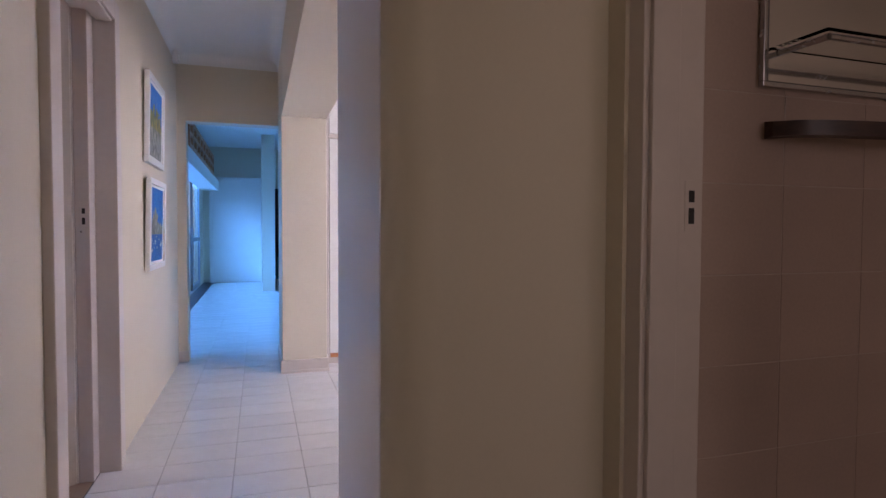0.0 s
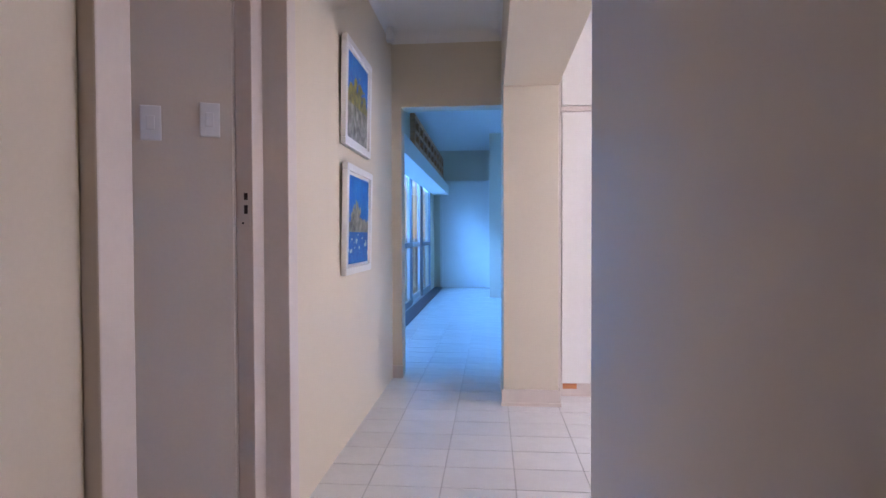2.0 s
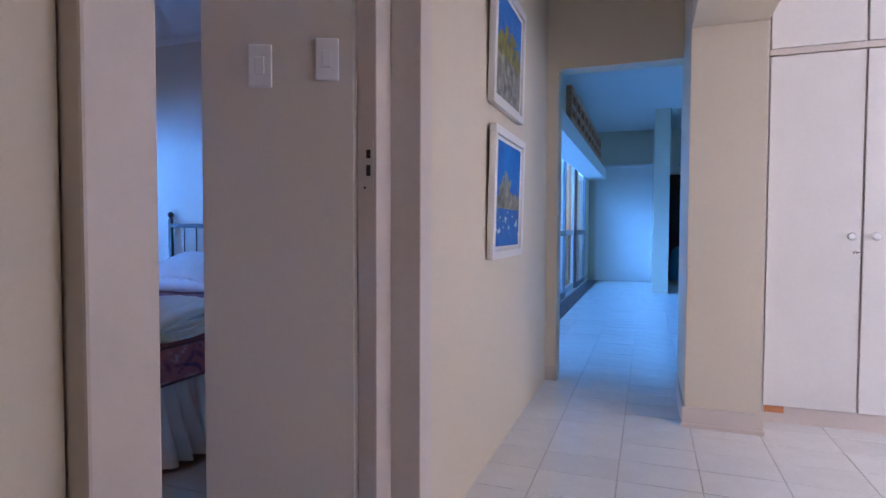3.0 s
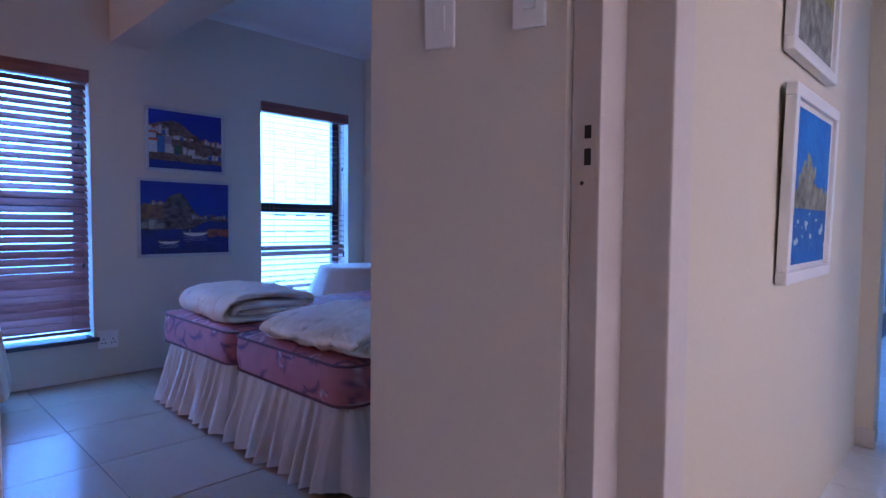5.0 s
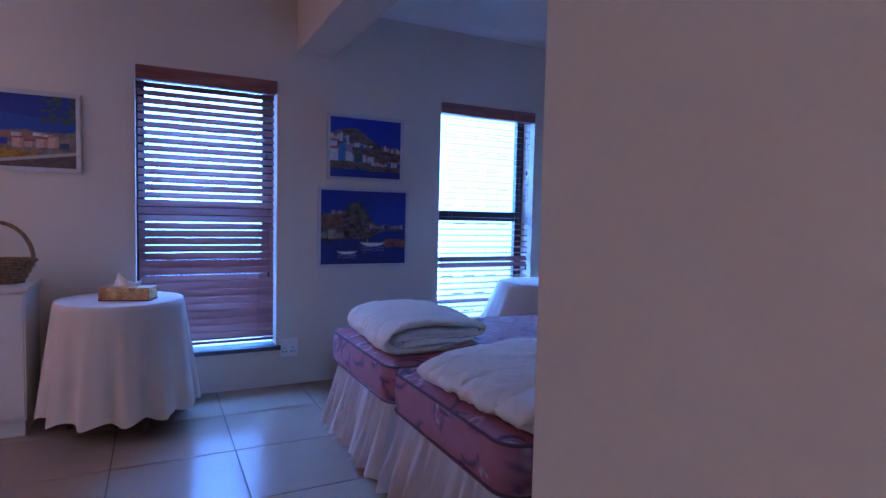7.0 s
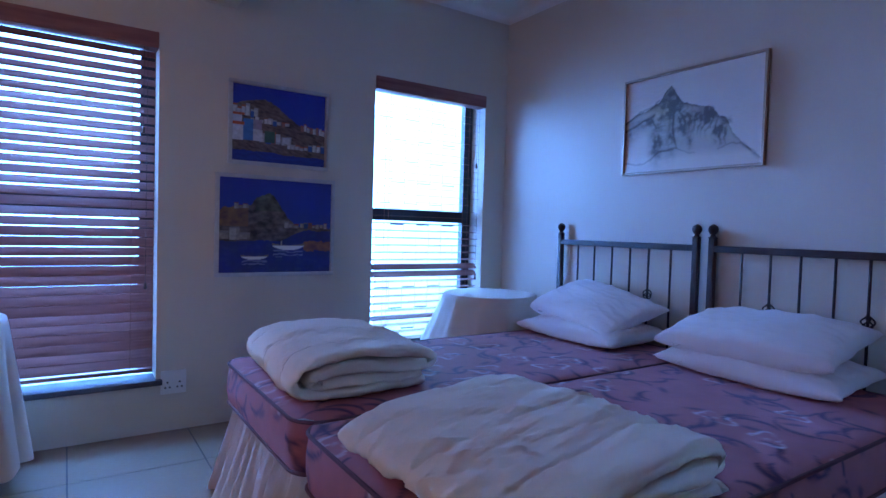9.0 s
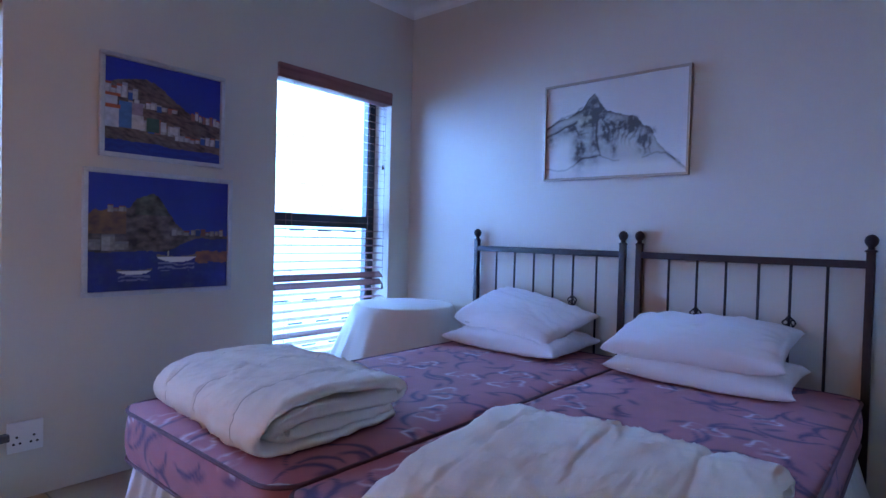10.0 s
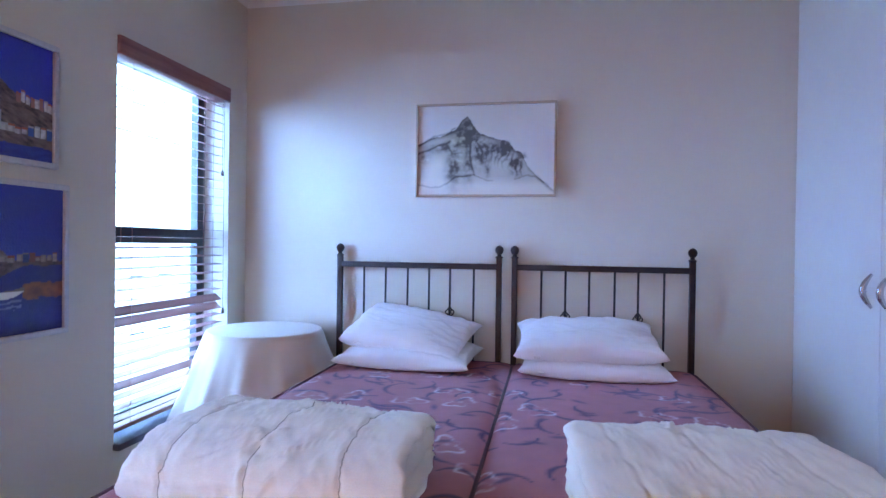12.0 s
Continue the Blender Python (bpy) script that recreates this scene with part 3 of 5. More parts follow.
for i in range(5):
    a = 7.15 + i * 1.22
    x = HX - 0.02 - (0.045 if i % 2 else 0)
    leaf = part("door_leaf", boxes((x - 0.02, x + 0.02, a, a + 0.06, 0.03, 2.0), (x - 0.02, x + 0.02, a + 1.16, a + 1.22, 0.03, 2.0), (x - 0.02, x + 0.02, a + 0.06, a + 1.16, 1.94, 2.0), (x - 0.02, x + 0.02, a + 0.06, a + 1.16, 0.03, 0.12), (x - 0.018, x + 0.018, a + 0.06, a + 1.16, 0.86, 0.93), bevel=0.003), M_WHITEALU if i % 2 else M_GREYALU, gd)
    p = part("pane", boxes((x - 0.003, x + 0.003, a + 0.06, a + 1.16, 0.12, 1.94)), M_GLASS, leaf)
    p.visible_shadow = False
setting("door_track", boxes((HX, -1.40, 6.81, HY - 0.002, -0.002, 0.012), bevel=0.003), M_TRACK, "dark slate strip along the glazed doors", "door track")
setting("beam_hall", boxes((HX + 0.002, -1.28, 6.81, HY - 0.002, 1.84, 2.03), bevel=0.006), M_CEIL, "white beam above the glazed doors", "beam")


# ---- corridor things ----
def house_row(u, v, u0, u1, base, height, count, seed):
    """Colour of a row of small houses at this point, or None where there is no house."""
    if not u0 < u < u1:
        return None
    k = (u - u0) / (u1 - u0) * count + 0.25 * noise.noise((u * 3, seed, 0.5))
    cell, f = math.floor(k), k - math.floor(k)
    h = 0.5 + 0.5 * noise.cell((cell * 1.7 + 0.3, seed, 0.2))
    q = noise.cell((cell * 2.9 + 0.6, seed + 3, 0.7))
    top = base + height * (0.45 + 0.55 * abs(h))
    if v < base - 0.02 * abs(q) or v > top or f < 0.10 * abs(q):
        return None
    if v > top - height * 0.16:
        return (0.40, 0.10, 0.05) if q > 0 else (0.34, 0.33, 0.36)
    if q < -0.72:
        return (0.02, 0.10, 0.34)
    if q > 0.75:
        return (0.30, 0.13, 0.11)
    w = (0.46 + 0.26 * abs(h)) * (0.72 if f > 0.68 else 1.0) * (0.85 + 0.3 * noise.noise((u * 40, v * 40, seed)))
    return (w, w * 0.97, w * 0.98)


def paint_port(u, v, seed, night=False):
    """Harbour town: deep blue sky, a brown hill, white houses on the shore, dark water. u right, v up, both 0..1."""
    n = fnoise(u * 5 + seed, v * 5, seed)
    f = fnoise(u * 16, v * 34 + u * 14, seed + 2, 3)
    hill = 0.46 + 0.36 * math.exp(-((u - 0.34) / 0.30) ** 2) + 0.16 * math.exp(-(u / 0.2) ** 2) + 0.014 * fnoise(u * 26, seed)
    shore = 0.155 + 0.02 * fnoise(u * 6, seed + 5.0) - 0.05 * u
    worn = 0.9 + 0.22 * fnoise(u * 22, v * 22, seed + 9)
    for x0, x1, z0, z1, tint in ((0.0, 0.11, 0.27, 0.47, (0.66, 0.66, 0.70)), (0.0, 0.12, 0.47, 0.505, (0.62, 0.12, 0.04)), (0.0, 0.10, 0.505, 0.60, (0.60, 0.60, 0.66)), (0.0, 0.12, 0.60, 0.63, (0.60, 0.13, 0.05)), (0.11, 0.21, 0.28, 0.56, (0.05, 0.20, 0.50)), (0.21, 0.31, 0.28, 0.43, (0.62, 0.62, 0.66)), (0.21, 0.30, 0.43, 0.56, (0.34, 0.27, 0.36)), (0.33, 0.44, 0.27, 0.42, (0.04, 0.12, 0.08)), (0.45, 0.50, 0.29, 0.40, (0.55, 0.55, 0.58)), (0.53, 0.60, 0.28, 0.36, (0.60, 0.60, 0.64))):
        if x0 <= u < x1 and z0 <= v < z1:
            return (tint[0] * worn, tint[1] * worn, tint[2] * worn)
    for r in ((0.0, 0.30, 0.30, 0.30, 5, 1.0), (0.28, 0.62, 0.27, 0.16, 6, 2.0), (0.58, 1.0, 0.215, 0.10, 9, 3.0), (0.0, 0.26, 0.60, 0.16, 6, 4.0), (0.18, 0.60, 0.52, 0.08, 9, 5.0), (0.72, 1.0, 0.44 + 0.18 * (1 - u), 0.10, 8, 6.0)):
        c = house_row(u, v, *r)
        if c:
            return c
    if v > hill:
        return (0.010, 0.030 + 0.03 * (1 - v), 0.36 + 0.05 * (v - 0.5) + 0.02 * n)
    if v > shore:
        g = 0.10 + 0.05 * n + 0.09 * f
        return (max(0.02, g * 1.25), max(0.015, g * 0.88), max(0.015, g * 0.72))
    ripple = 0.5 + 0.5 * math.sin(v * 90 + 6 * n)
    return (0.008, 0.025 + 0.015 * ripple, 0.24 + 0.05 * ripple)


def paint_boats(u, v, seed):
    """A dark wooded headland over a bay, with two white boats."""
    n = fnoise(u * 6 + seed, v * 6, seed)
    f = fnoise(u * 15, v * 18, seed + 2, 3)
    hill = 0.47 + 0.36 * math.exp(-((u - 0.42) / 0.17) ** 2) + 0.22 * math.exp(-((u - 0.08) / 0.22) ** 2) + 0.025 * fnoise(u * 18, seed) + 0.05 * math.exp(-((u - 0.86) / 0.14) ** 2)
    for r in ((0.12, 0.24, 0.69, 0.05, 3, 1.0), (0.70, 0.96, 0.50, 0.05, 7, 2.0), (0.56, 0.70, 0.49, 0.07, 3, 3.0), (0.0, 0.26, 0.36, 0.13, 3, 5.0)):
        c = house_row(u, v, *r)
        if c:
            return (c[0] * 0.55, c[1] * 0.5, c[2] * 0.45)
    shore = 0.34 + 0.12 * max(0, min(1, (u - 0.5) * 4)) + 0.015 * n
    if v > max(hill, shore):
        return (0.010, 0.030 + 0.03 * (1 - v), 0.30 + 0.03 * n)
    if v > shore:
        g = 0.075 + 0.04 * n + 0.08 * f
        if u < 0.24 and v > 0.49:
            return (max(0.04, 0.17 + 0.1 * f), max(0.02, 0.085 + 0.05 * f), 0.045)
        if 0.3 < u < 0.6 and v > 0.66:
            return (max(0.02, g * 0.8), max(0.02, g * 0.95), max(0.015, g * 0.7))
        return (max(0.02, g * 1.2), max(0.015, g * 0.95), max(0.015, g * 0.85))
    c = (0.010 + 0.012 * max(0, f), 0.025 + 0.02 * max(0, f), 0.17 + 0.06 * n)
    if u > 0.74 and abs(v - 0.29) < 0.055 + 0.03 * f - 0.3 * max(0, 0.80 - u):
        c = (0.20 + 0.1 * f, 0.075 + 0.04 * f, 0.05)
    for bx, bz, bw, bh in ((0.60, 0.295, 0.15, 0.05), (0.30, 0.175, 0.12, 0.035)):
        e = abs(u - bx) / bw
        d = v - bz
        if e < 1 and -bh * (1 - e ** 3) < d < bh * 0.5 * e * e:
            c = (0.66, 0.66, 0.66) if d < -0.1 * bh else (0.16, 0.13, 0.12)
        elif e < 0.9 and -2.6 * bh < d < -bh and math.sin(v * 170 + 5 * n) > 0.1:
            c = (0.14, 0.17, 0.32)
    if 0.02 < u < 0.26 and 0.34 < v < 0.47:
        c = (0.26 + 0.08 * f, 0.09 + 0.03 * f, 0.06) if noise.cell((u * 22, v * 9, 1.0)) > -0.3 else (0.03, 0.03, 0.05)
    if 0.0 < u < 0.28 and 0.47 < v < 0.49:
        c = (0.44, 0.34, 0.27)
    if abs(u - 0.535) < 0.006 and 0.30 < v < 0.56:
        c = (0.34, 0.31, 0.26)
    return c


def paint_bridge(u, v, seed):
    """A blue bay under a dark sky, with ochre bushes, peach houses and a pale road in front."""
    n = fnoise(u * 5 + seed, v * 5, seed)
    f = fnoise(u * 17, v * 17, seed + 1, 3)
    road = v - (0.02 + 0.20 * u)
    if road < -0.03:
        return (0.10 + 0.05 * f, 0.065 + 0.03 * f, 0.06)
    if road < 0.015:
        return (0.42, 0.38, 0.36)
    if u > 0.70 and v > 0.62 and f + 0.9 * (u - 0.86) > -0.05:
        return (0.03 + 0.03 * max(0, f), 0.07 + 0.05 * max(0, f), 0.06)
    c = house_row(u, v, 0.46, 0.94, 0.24 + 0.06 * u, 0.17, 5, 4.0)
    if c:
        return (c[0] * 0.95, c[1] * 0.62, c[2] * 0.5)
    if v < 0.30 - 0.18 * (u - 0.2) + 0.07 * f and u < 0.66:
        return (max(0.05, 0.30 + 0.20 * f), max(0.03, 0.15 + 0.11 * f), 0.02)
    coast = 0.50 - 0.16 * max(0, 0.45 - u) + 0.03 * n
    if u < 0.42 and 0.30 < v < 0.40 + 0.02 * n:
        return (0.01, 0.04, 0.33)
    if v < coast:
        c = house_row(u, v, 0.1, 0.8, coast - 0.06, 0.05, 8, 6.0)
        g = 0.17 + 0.06 * n + 0.07 * f
        return c or (g, g * 0.9, g * 0.8)
    if v < 0.74 - 0.10 * u * u + 0.01 * n:
        return (0.008, 0.06, 0.34 + 0.03 * n)
    return (0.008, 0.03, 0.25 + 0.03 * n)


def paint_palm(u, v, seed):
    """A bright sky over a spiky plant and pale houses."""
    n = fnoise(u * 9 + seed, v * 9, seed)
    crown = 0.72 - 0.9 * (u - 0.5) ** 2 + 0.16 * n
    if v > crown:
        return (0.02, 0.17 + 0.05 * n, 0.55 + 0.05 * n)
    if v > 0.42:
        return (0.22 + 0.18 * n, 0.2 + 0.14 * n, 0.05)
    g = 0.22 + 0.22 * n
    return (g, g, g * 0.85)


def paint_harbour(u, v, seed):
    n = fnoise(u * 9 + seed, v * 9, seed)
    if v > 0.5 + 0.2 * math.exp(-((u - 0.4) / 0.2) ** 2) + 0.1 * n:
        return (0.01, 0.16 + 0.04 * n, 0.55 + 0.05 * n)
    if v > 0.36:
        g = 0.24 + 0.2 * n
        return (g, g * 0.95, g * 0.7)
    if 0.1 < v < 0.34 and noise.noise((u * 9, v * 24, seed)) > 0.30:
        return (0.6, 0.62, 0.6)
    return (0.01, 0.12 + 0.04 * n, 0.42 + 0.06 * n)


def stroke(u, v, pts, w):
    """How strongly a brush line through these points covers (u, v), 0..1."""
    best = 9.0
    for (ax, ay), (bx, by) in zip(pts, pts[1:]):
        dx, dy = bx - ax, by - ay
        t = max(0.0, min(1.0, ((u - ax) * dx + (v - ay) * dy) / (dx * dx + dy * dy)))
        best = min(best, math.hypot(u - ax - dx * t, (v - ay - dy * t) * 0.7))
    return math.exp(-(best / w) ** 2)


DUNE_RIDGE = ((0.0, 0.56), (0.10, 0.64), (0.22, 0.68), (0.29, 0.74), (0.33, 0.84), (0.37, 0.88), (0.41, 0.78), (0.46, 0.68), (0.55, 0.64), (0.63, 0.60), (0.67, 0.60), (0.71, 0.50), (0.77, 0.46), (0.81, 0.32), (0.88, 0.20), (0.95, 0.11), (1.0, 0.05))


def dune_tuft(u, v, cx, cy, r, seed):
    """Dry spikes that fan out of one root."""
    du, dv = u - cx, (v - cy) * 0.7
    d, a = math.hypot(du, dv), math.atan2(dv, du)
    reach = r * (0.55 + 0.6 * abs(noise.noise((a * 5.0, seed, 0.3))))
    if d > reach or dv < -0.3 * r:
        return 0.0
    return (0.35 + 0.65 * (math.sin(a * 23 + seed) > 0)) * (1 - d / reach) ** 0.7


def paint_dune(u, v, seed):
    """Ink and wash drawing of a sandy bluff with dry plants on off-white paper."""
    n = fnoise(u * 6 + seed, v * 6, seed)
    f = fnoise(u * 26, v * 20, seed + 3)
    for (ax, ay), (bx, by) in zip(DUNE_RIDGE, DUNE_RIDGE[1:]):
        if ax <= u <= bx:
            ridge = ay + (by - ay) * (u - ax) / (bx - ax) + 0.012 * f
    tone, warm = 0.68 + 0.015 * n, 0.0
    if v < ridge:
        d = ridge - v
        tone -= 0.20 * max(0.0, min(1.0, (v - 0.10) / 0.10))
        tone -= 0.30 * math.exp(-(d / 0.03) ** 2) * (0.6 + 0.8 * max(0, n + 0.2))
        for cu, cv, ru, rv, k in ((0.27, 0.30, 0.055, 0.20, 0.34), (0.38, 0.32, 0.035, 0.20, 0.24), (0.34, 0.66, 0.09, 0.12, 0.30), (0.38, 0.72, 0.06, 0.12, 0.36), (0.02, 0.42, 0.07, 0.10, 0.26), (0.20, 0.53, 0.12, 0.05, 0.26), (0.47, 0.44, 0.05, 0.13, 0.30), (0.58, 0.50, 0.10, 0.10, 0.30), (0.73, 0.36, 0.045, 0.13, 0.36), (0.66, 0.53, 0.04, 0.08, 0.34), (0.52, 0.28, 0.02, 0.08, 0.26)):
            e = ((u - cu) / ru) ** 2 + ((v - cv) / rv) ** 2
            tone -= 1.25 * k * math.exp(-e) * (0.85 + 0.9 * f)
        warm = 0.2 + 0.7 * math.exp(-((u - 0.31) / 0.09) ** 2 - ((v - 0.62) / 0.10) ** 2)
        if 0.43 < u < 0.78 and v > 0.20 and math.sin(u * 190 + 7 * n + v * 9) > 0.2:
            tone -= 0.20 * math.exp(-((v - ridge + 0.17) / 0.11) ** 2)
        tone += 0.24 * math.exp(-((u - 0.12) / 0.09) ** 4 - ((v - 0.26) / 0.17) ** 4)
        tone += 0.14 * math.exp(-((u - 0.29) / 0.06) ** 2 - ((v - 0.53) / 0.05) ** 2)
    for pts, w, k in ((((0.0, 0.11), (0.14, 0.08), (0.22, 0.12), (0.28, 0.20), (0.42, 0.22)), 0.007, 0.34), (((0.40, 0.62), (0.39, 0.42), (0.42, 0.24)), 0.008, 0.34), (((0.0, 0.46), (0.12, 0.53), (0.24, 0.60)), 0.009, 0.34), (((0.0, 0.56), (0.10, 0.64), (0.20, 0.68), (0.28, 0.75)), 0.008, 0.42), (((0.42, 0.22), (0.50, 0.17), (0.56, 0.15)), 0.005, 0.30), (((0.72, 0.17), (0.80, 0.21), (0.88, 0.20), (0.96, 0.10)), 0.006, 0.30), (((0.22, 0.56), (0.26, 0.46), (0.33, 0.47)), 0.006, 0.26)):
        tone -= k * stroke(u + 0.006 * n, v + 0.012 * f, pts, w) * (0.8 + 0.5 * n)
    tuft = max(dune_tuft(u, v, 0.365, 0.80, 0.075, 1.0), dune_tuft(u, v, 0.36, 0.70, 0.09, 6.0), dune_tuft(u, v, 0.43, 0.66, 0.06, 2.0), dune_tuft(u, v, 0.655, 0.56, 0.055, 3.0), dune_tuft(u, v, 0.775, 0.42, 0.06, 4.0), dune_tuft(u, v, 0.32, 0.70, 0.07, 5.0))
    tone = max(0.05, min(0.74, tone * (1 - 0.85 * tuft)))
    return (tone, tone * (0.965 - 0.12 * warm), tone * (0.91 - 0.35 * warm))


def picture(label, frame_mat, art, seed, w, h, depth, border, m, mount=0.0, back=None, group=""):
    """A framed picture: width along local x, height along z, hung with its back at y=0 and its face at -depth."""
    p = thing("framed_picture", label, "picture", group)
    fr = bmesh.new()
    for d in ((-w / 2, w / 2, -depth, 0, h - border, h), (-w / 2, w / 2, -depth, 0, 0, border), (-w / 2, -w / 2 + border, -depth, 0, border, h - border), (w / 2 - border, w / 2, -depth, 0, border, h - border)):
        box(fr, *d, bevel=min(0.004, border * 0.2))
    part("frame", fr, frame_mat, p)
    part("backing", boxes((-w / 2 + border * 0.5, w / 2 - border * 0.5, -depth * 0.4, -0.001, border * 0.5, h - border * 0.5)), back or M_BACKBOARD, p)
    if mount:
        mo = bmesh.new()
        i, o = mount, border - 0.001
        for d in ((-w / 2 + o, w / 2 - o, h - i, h - o), (-w / 2 + o, w / 2 - o, o, i), (-w / 2 + o, -w / 2 + i, i, h - i), (w / 2 - i, w / 2 - o, i, h - i)):
            box(mo, d[0], d[1], -depth * 0.55, -depth * 0.5, d[2], d[3])
        part("mount", mo, M_WHITEFRAME, p, "white card mount")
    e = mount if mount else border - 0.001
    nu, nv = 168, 126
    pts, cols = [], []
    for i in range(nu):
        for j in range(nv):
            u, v = i / (nu - 1), j / (nv - 1)
            pts.append((-w / 2 + e + (w - 2 * e) * u, -depth * 0.53 + 0.0006 * fnoise(u * 30, v * 30, seed), e + (h - 2 * e) * v))
            cols.append(tuple(max(0.004, c) for c in art(u, v, seed)))
    ob = new("canvas", grid_mesh("canvas", pts, nu, nv, M_PAINTING, cols))
    ob.parent = p
    p.matrix_basis = m
    return p


# two white-framed prints on the corridor wall: they look along +x
picture("white-framed bright print of a plant and houses", M_WHITEFRAME, paint_palm, 3.1, 0.553, 0.515, 0.028, 0.035, pose(XC + 0.004, 5.510, 1.452, 1.3, 0, 90), 0.05, group="corridor prints")
picture("white-framed bright print of a blue harbour", M_WHITEFRAME, paint_harbour, 7.7, 0.553, 0.535, 0.028, 0.035, pose(XC + 0.004, 5.507, 0.832, 1.3, 0, 90), 0.05, group="corridor prints")
# bedroom paintings on the window wall
picture("silver-framed painting of a harbour town by night", M_SILVERFRAME, paint_port, 1.3, 0.530, 0.425, 0.022, 0.020, pose(XW + 0.003, 5.110, 1.322, 0, 0, 90), group="harbour paintings")
picture("silver-framed painting of boats in a dark bay", M_SILVERFRAME, paint_boats, 4.2, 0.632, 0.525, 0.022, 0.020, pose(XW + 0.003, 5.105, 0.748, 0, 0, 90), group="harbour paintings")
picture("silver-framed painting of a bridge and yellow trees", M_SILVERFRAME, paint_bridge, 8.8, 0.560, 0.415, 0.022, 0.022, pose(XW + 0.003, 3.225, 1.285, 0, 0, 90), group="harbour paintings")
# drawing over the beds
picture("brass-framed ink drawing of a sandy bluff", M_BRASS, paint_dune, 2.6, 0.738, 0.492, 0.024, 0.012, pose(-3.365, 6.652, 1.334, 0, 0, 0))

# movement sensor high in the corner
sensor = thing("motion_detector", "small white alarm sensor under the ceiling", "sensor", at=(XC + 0.002, 6.45, 2.335))
part("housing", boxes((0, 0.045, -0.03, 0.03, 0, 0.10), bevel=0.008), M_PLASTIC, sensor)
part("lens", boxes((0.045, 0.049, -0.02, 0.02, 0.02, 0.06), bevel=0.002), M_LINEN, sensor)


def wall_switch(at, ang):
    """A tall white switch plate with one rocker; ang turns its face (it looks along -y at 0)."""
    s = thing("light_switch", "tall white plastic light switch", "light switch", "bedroom switches")
    part("plate", boxes((-0.030, 0.030, -0.009, 0, -0.054, 0.054), bevel=0.004), M_PLASTIC, s)
    part("rocker", boxes((-0.012, 0.012, -0.013, -0.009, -0.022, 0.022), bevel=0.002), M_PLASTIC, s)
    s.matrix_basis = pose(*at, 0, 0, ang)
    return s


NA = math.degrees(math.atan2(0.145, 0.363))
wall_switch((-1.479, 4.295, 1.367), NA)
wall_switch((-1.322, 4.358, 1.385), NA)


# ---- lobby cupboards ----
CY = 6.22
cup = thing("fitted_cupboard", "cream painted floor-to-ceiling cupboard with knobs", "cupboard")
part("carcass", boxes((PX1 + 0.002, 3.58, CY + 0.022, 6.648, 0.085, CEIL - 0.002)), M_FRAME, cup)
part("plinth", boxes((PX1 + 0.002, 3.58, CY + 0.035, 6.648, 0.0, 0.083)), M_FRAME, cup, "recessed cream plinth")
part("brown_patch", boxes((0.012, 0.100, CY + 0.0335, CY + 0.036, 0.048, 0.0825), bevel=0.001), M_FRET, cup, "small brown patch at the left of the plinth")
part("stile", boxes((PX1 + 0.002, PX1 + 0.035, CY - 0.004, CY + 0.022, 0.07, CEIL - 0.002), bevel=0.003), M_FRAME, cup)
part("mid_rail", boxes((PX1 + 0.035, 3.58, CY - 0.004, CY + 0.022, 1.792, 1.822), bevel=0.003), M_FRAME, cup)
xs = [0.395 * i for i in range(9)]
for i, x in enumerate(xs):
    if x + 0.39 > 3.6:
        continue
    for z0, z1, kz in ((0.092, 1.788, 0.925), (1.826, 2.40, 2.13)):
        d = part("door", boxes((x + 0.003, x + 0.388, CY, CY + 0.020, z0, z1), bevel=0.003), M_WHITE, cup)
        kx = x + 0.345 if i % 2 == 0 else x + 0.045
        k = lathe(bmesh.new(), [(0.008, 0.0), (0.007, 0.012), (0.017, 0.02), (0.019, 0.028), (0.014, 0.036), (0.004, 0.038)], n=14)
        bmesh.ops.transform(k, matrix=pose(kx, CY, kz, 90, 0, 0), verts=k.verts)
        part("knob", k, M_PLASTIC, d, "round white knob", True)
        if kz < 1 and i % 2 == 0:
            kb = rod(bmesh.new(), (x + 0.365, CY - 0.002, kz - 0.075), (x + 0.365, CY - 0.014, kz - 0.075), 0.007, n=10)
            box(kb, x + 0.352, x + 0.378, CY - 0.024, CY - 0.014, kz - 0.079, kz - 0.071, 0.001)
            part("key", kb, M_CHROME, d, "small metal key")

# ---- ironing board in the lobby: only its striped nose comes into view ----
board = thing("ironing_board", "ironing board with a striped brown cotton cover", "ironing board")
pts, cols = [], []
L, NU, NV = 1.15, 60, 28
for i in range(NU):
    s = i / (NU - 1)
    half = 0.17 * math.sqrt(max(0.0, 1 - (1 - min(1, s / 0.42)) ** 2.2)) + 0.004
    thick = 0.016 + 0.016 * min(1, s / 0.2)
    for j in range(NV):
        a = 2 * math.pi * j / (NV - 1)
        yy = half * math.copysign(abs(math.cos(a)) ** 0.6, math.cos(a))
        zz = thick * math.copysign(abs(math.sin(a)) ** 0.6, math.sin(a))
        pts.append((s * L, yy, zz + 0.004 * fnoise(s * 9, yy * 12)))
        k = math.sin((yy * 70 + zz * 150 + 1.2 * fnoise(s * 5, 0.3)))
        cols.append((0.12, 0.07, 0.055) if k > 0.35 else ((0.30, 0.2, 0.13) if k > -0.3 else (0.45, 0.38, 0.32)))
ob = new("cover", grid_mesh("cover", pts, NU, NV, M_STRIPE, cols))
ob.parent = board
bm = bmesh.new()
for sy in (-0.1, 0.1):
    rod(bm, (0.22, sy, -0.03), (1.05, sy * 1.6, -0.845), 0.011)
    rod(bm, (1.0, sy, -0.03), (0.12, sy * 1.6, -0.845), 0.011)
rod(bm, (0.12, -0.2, -0.845), (0.12, 0.2, -0.845), 0.012)
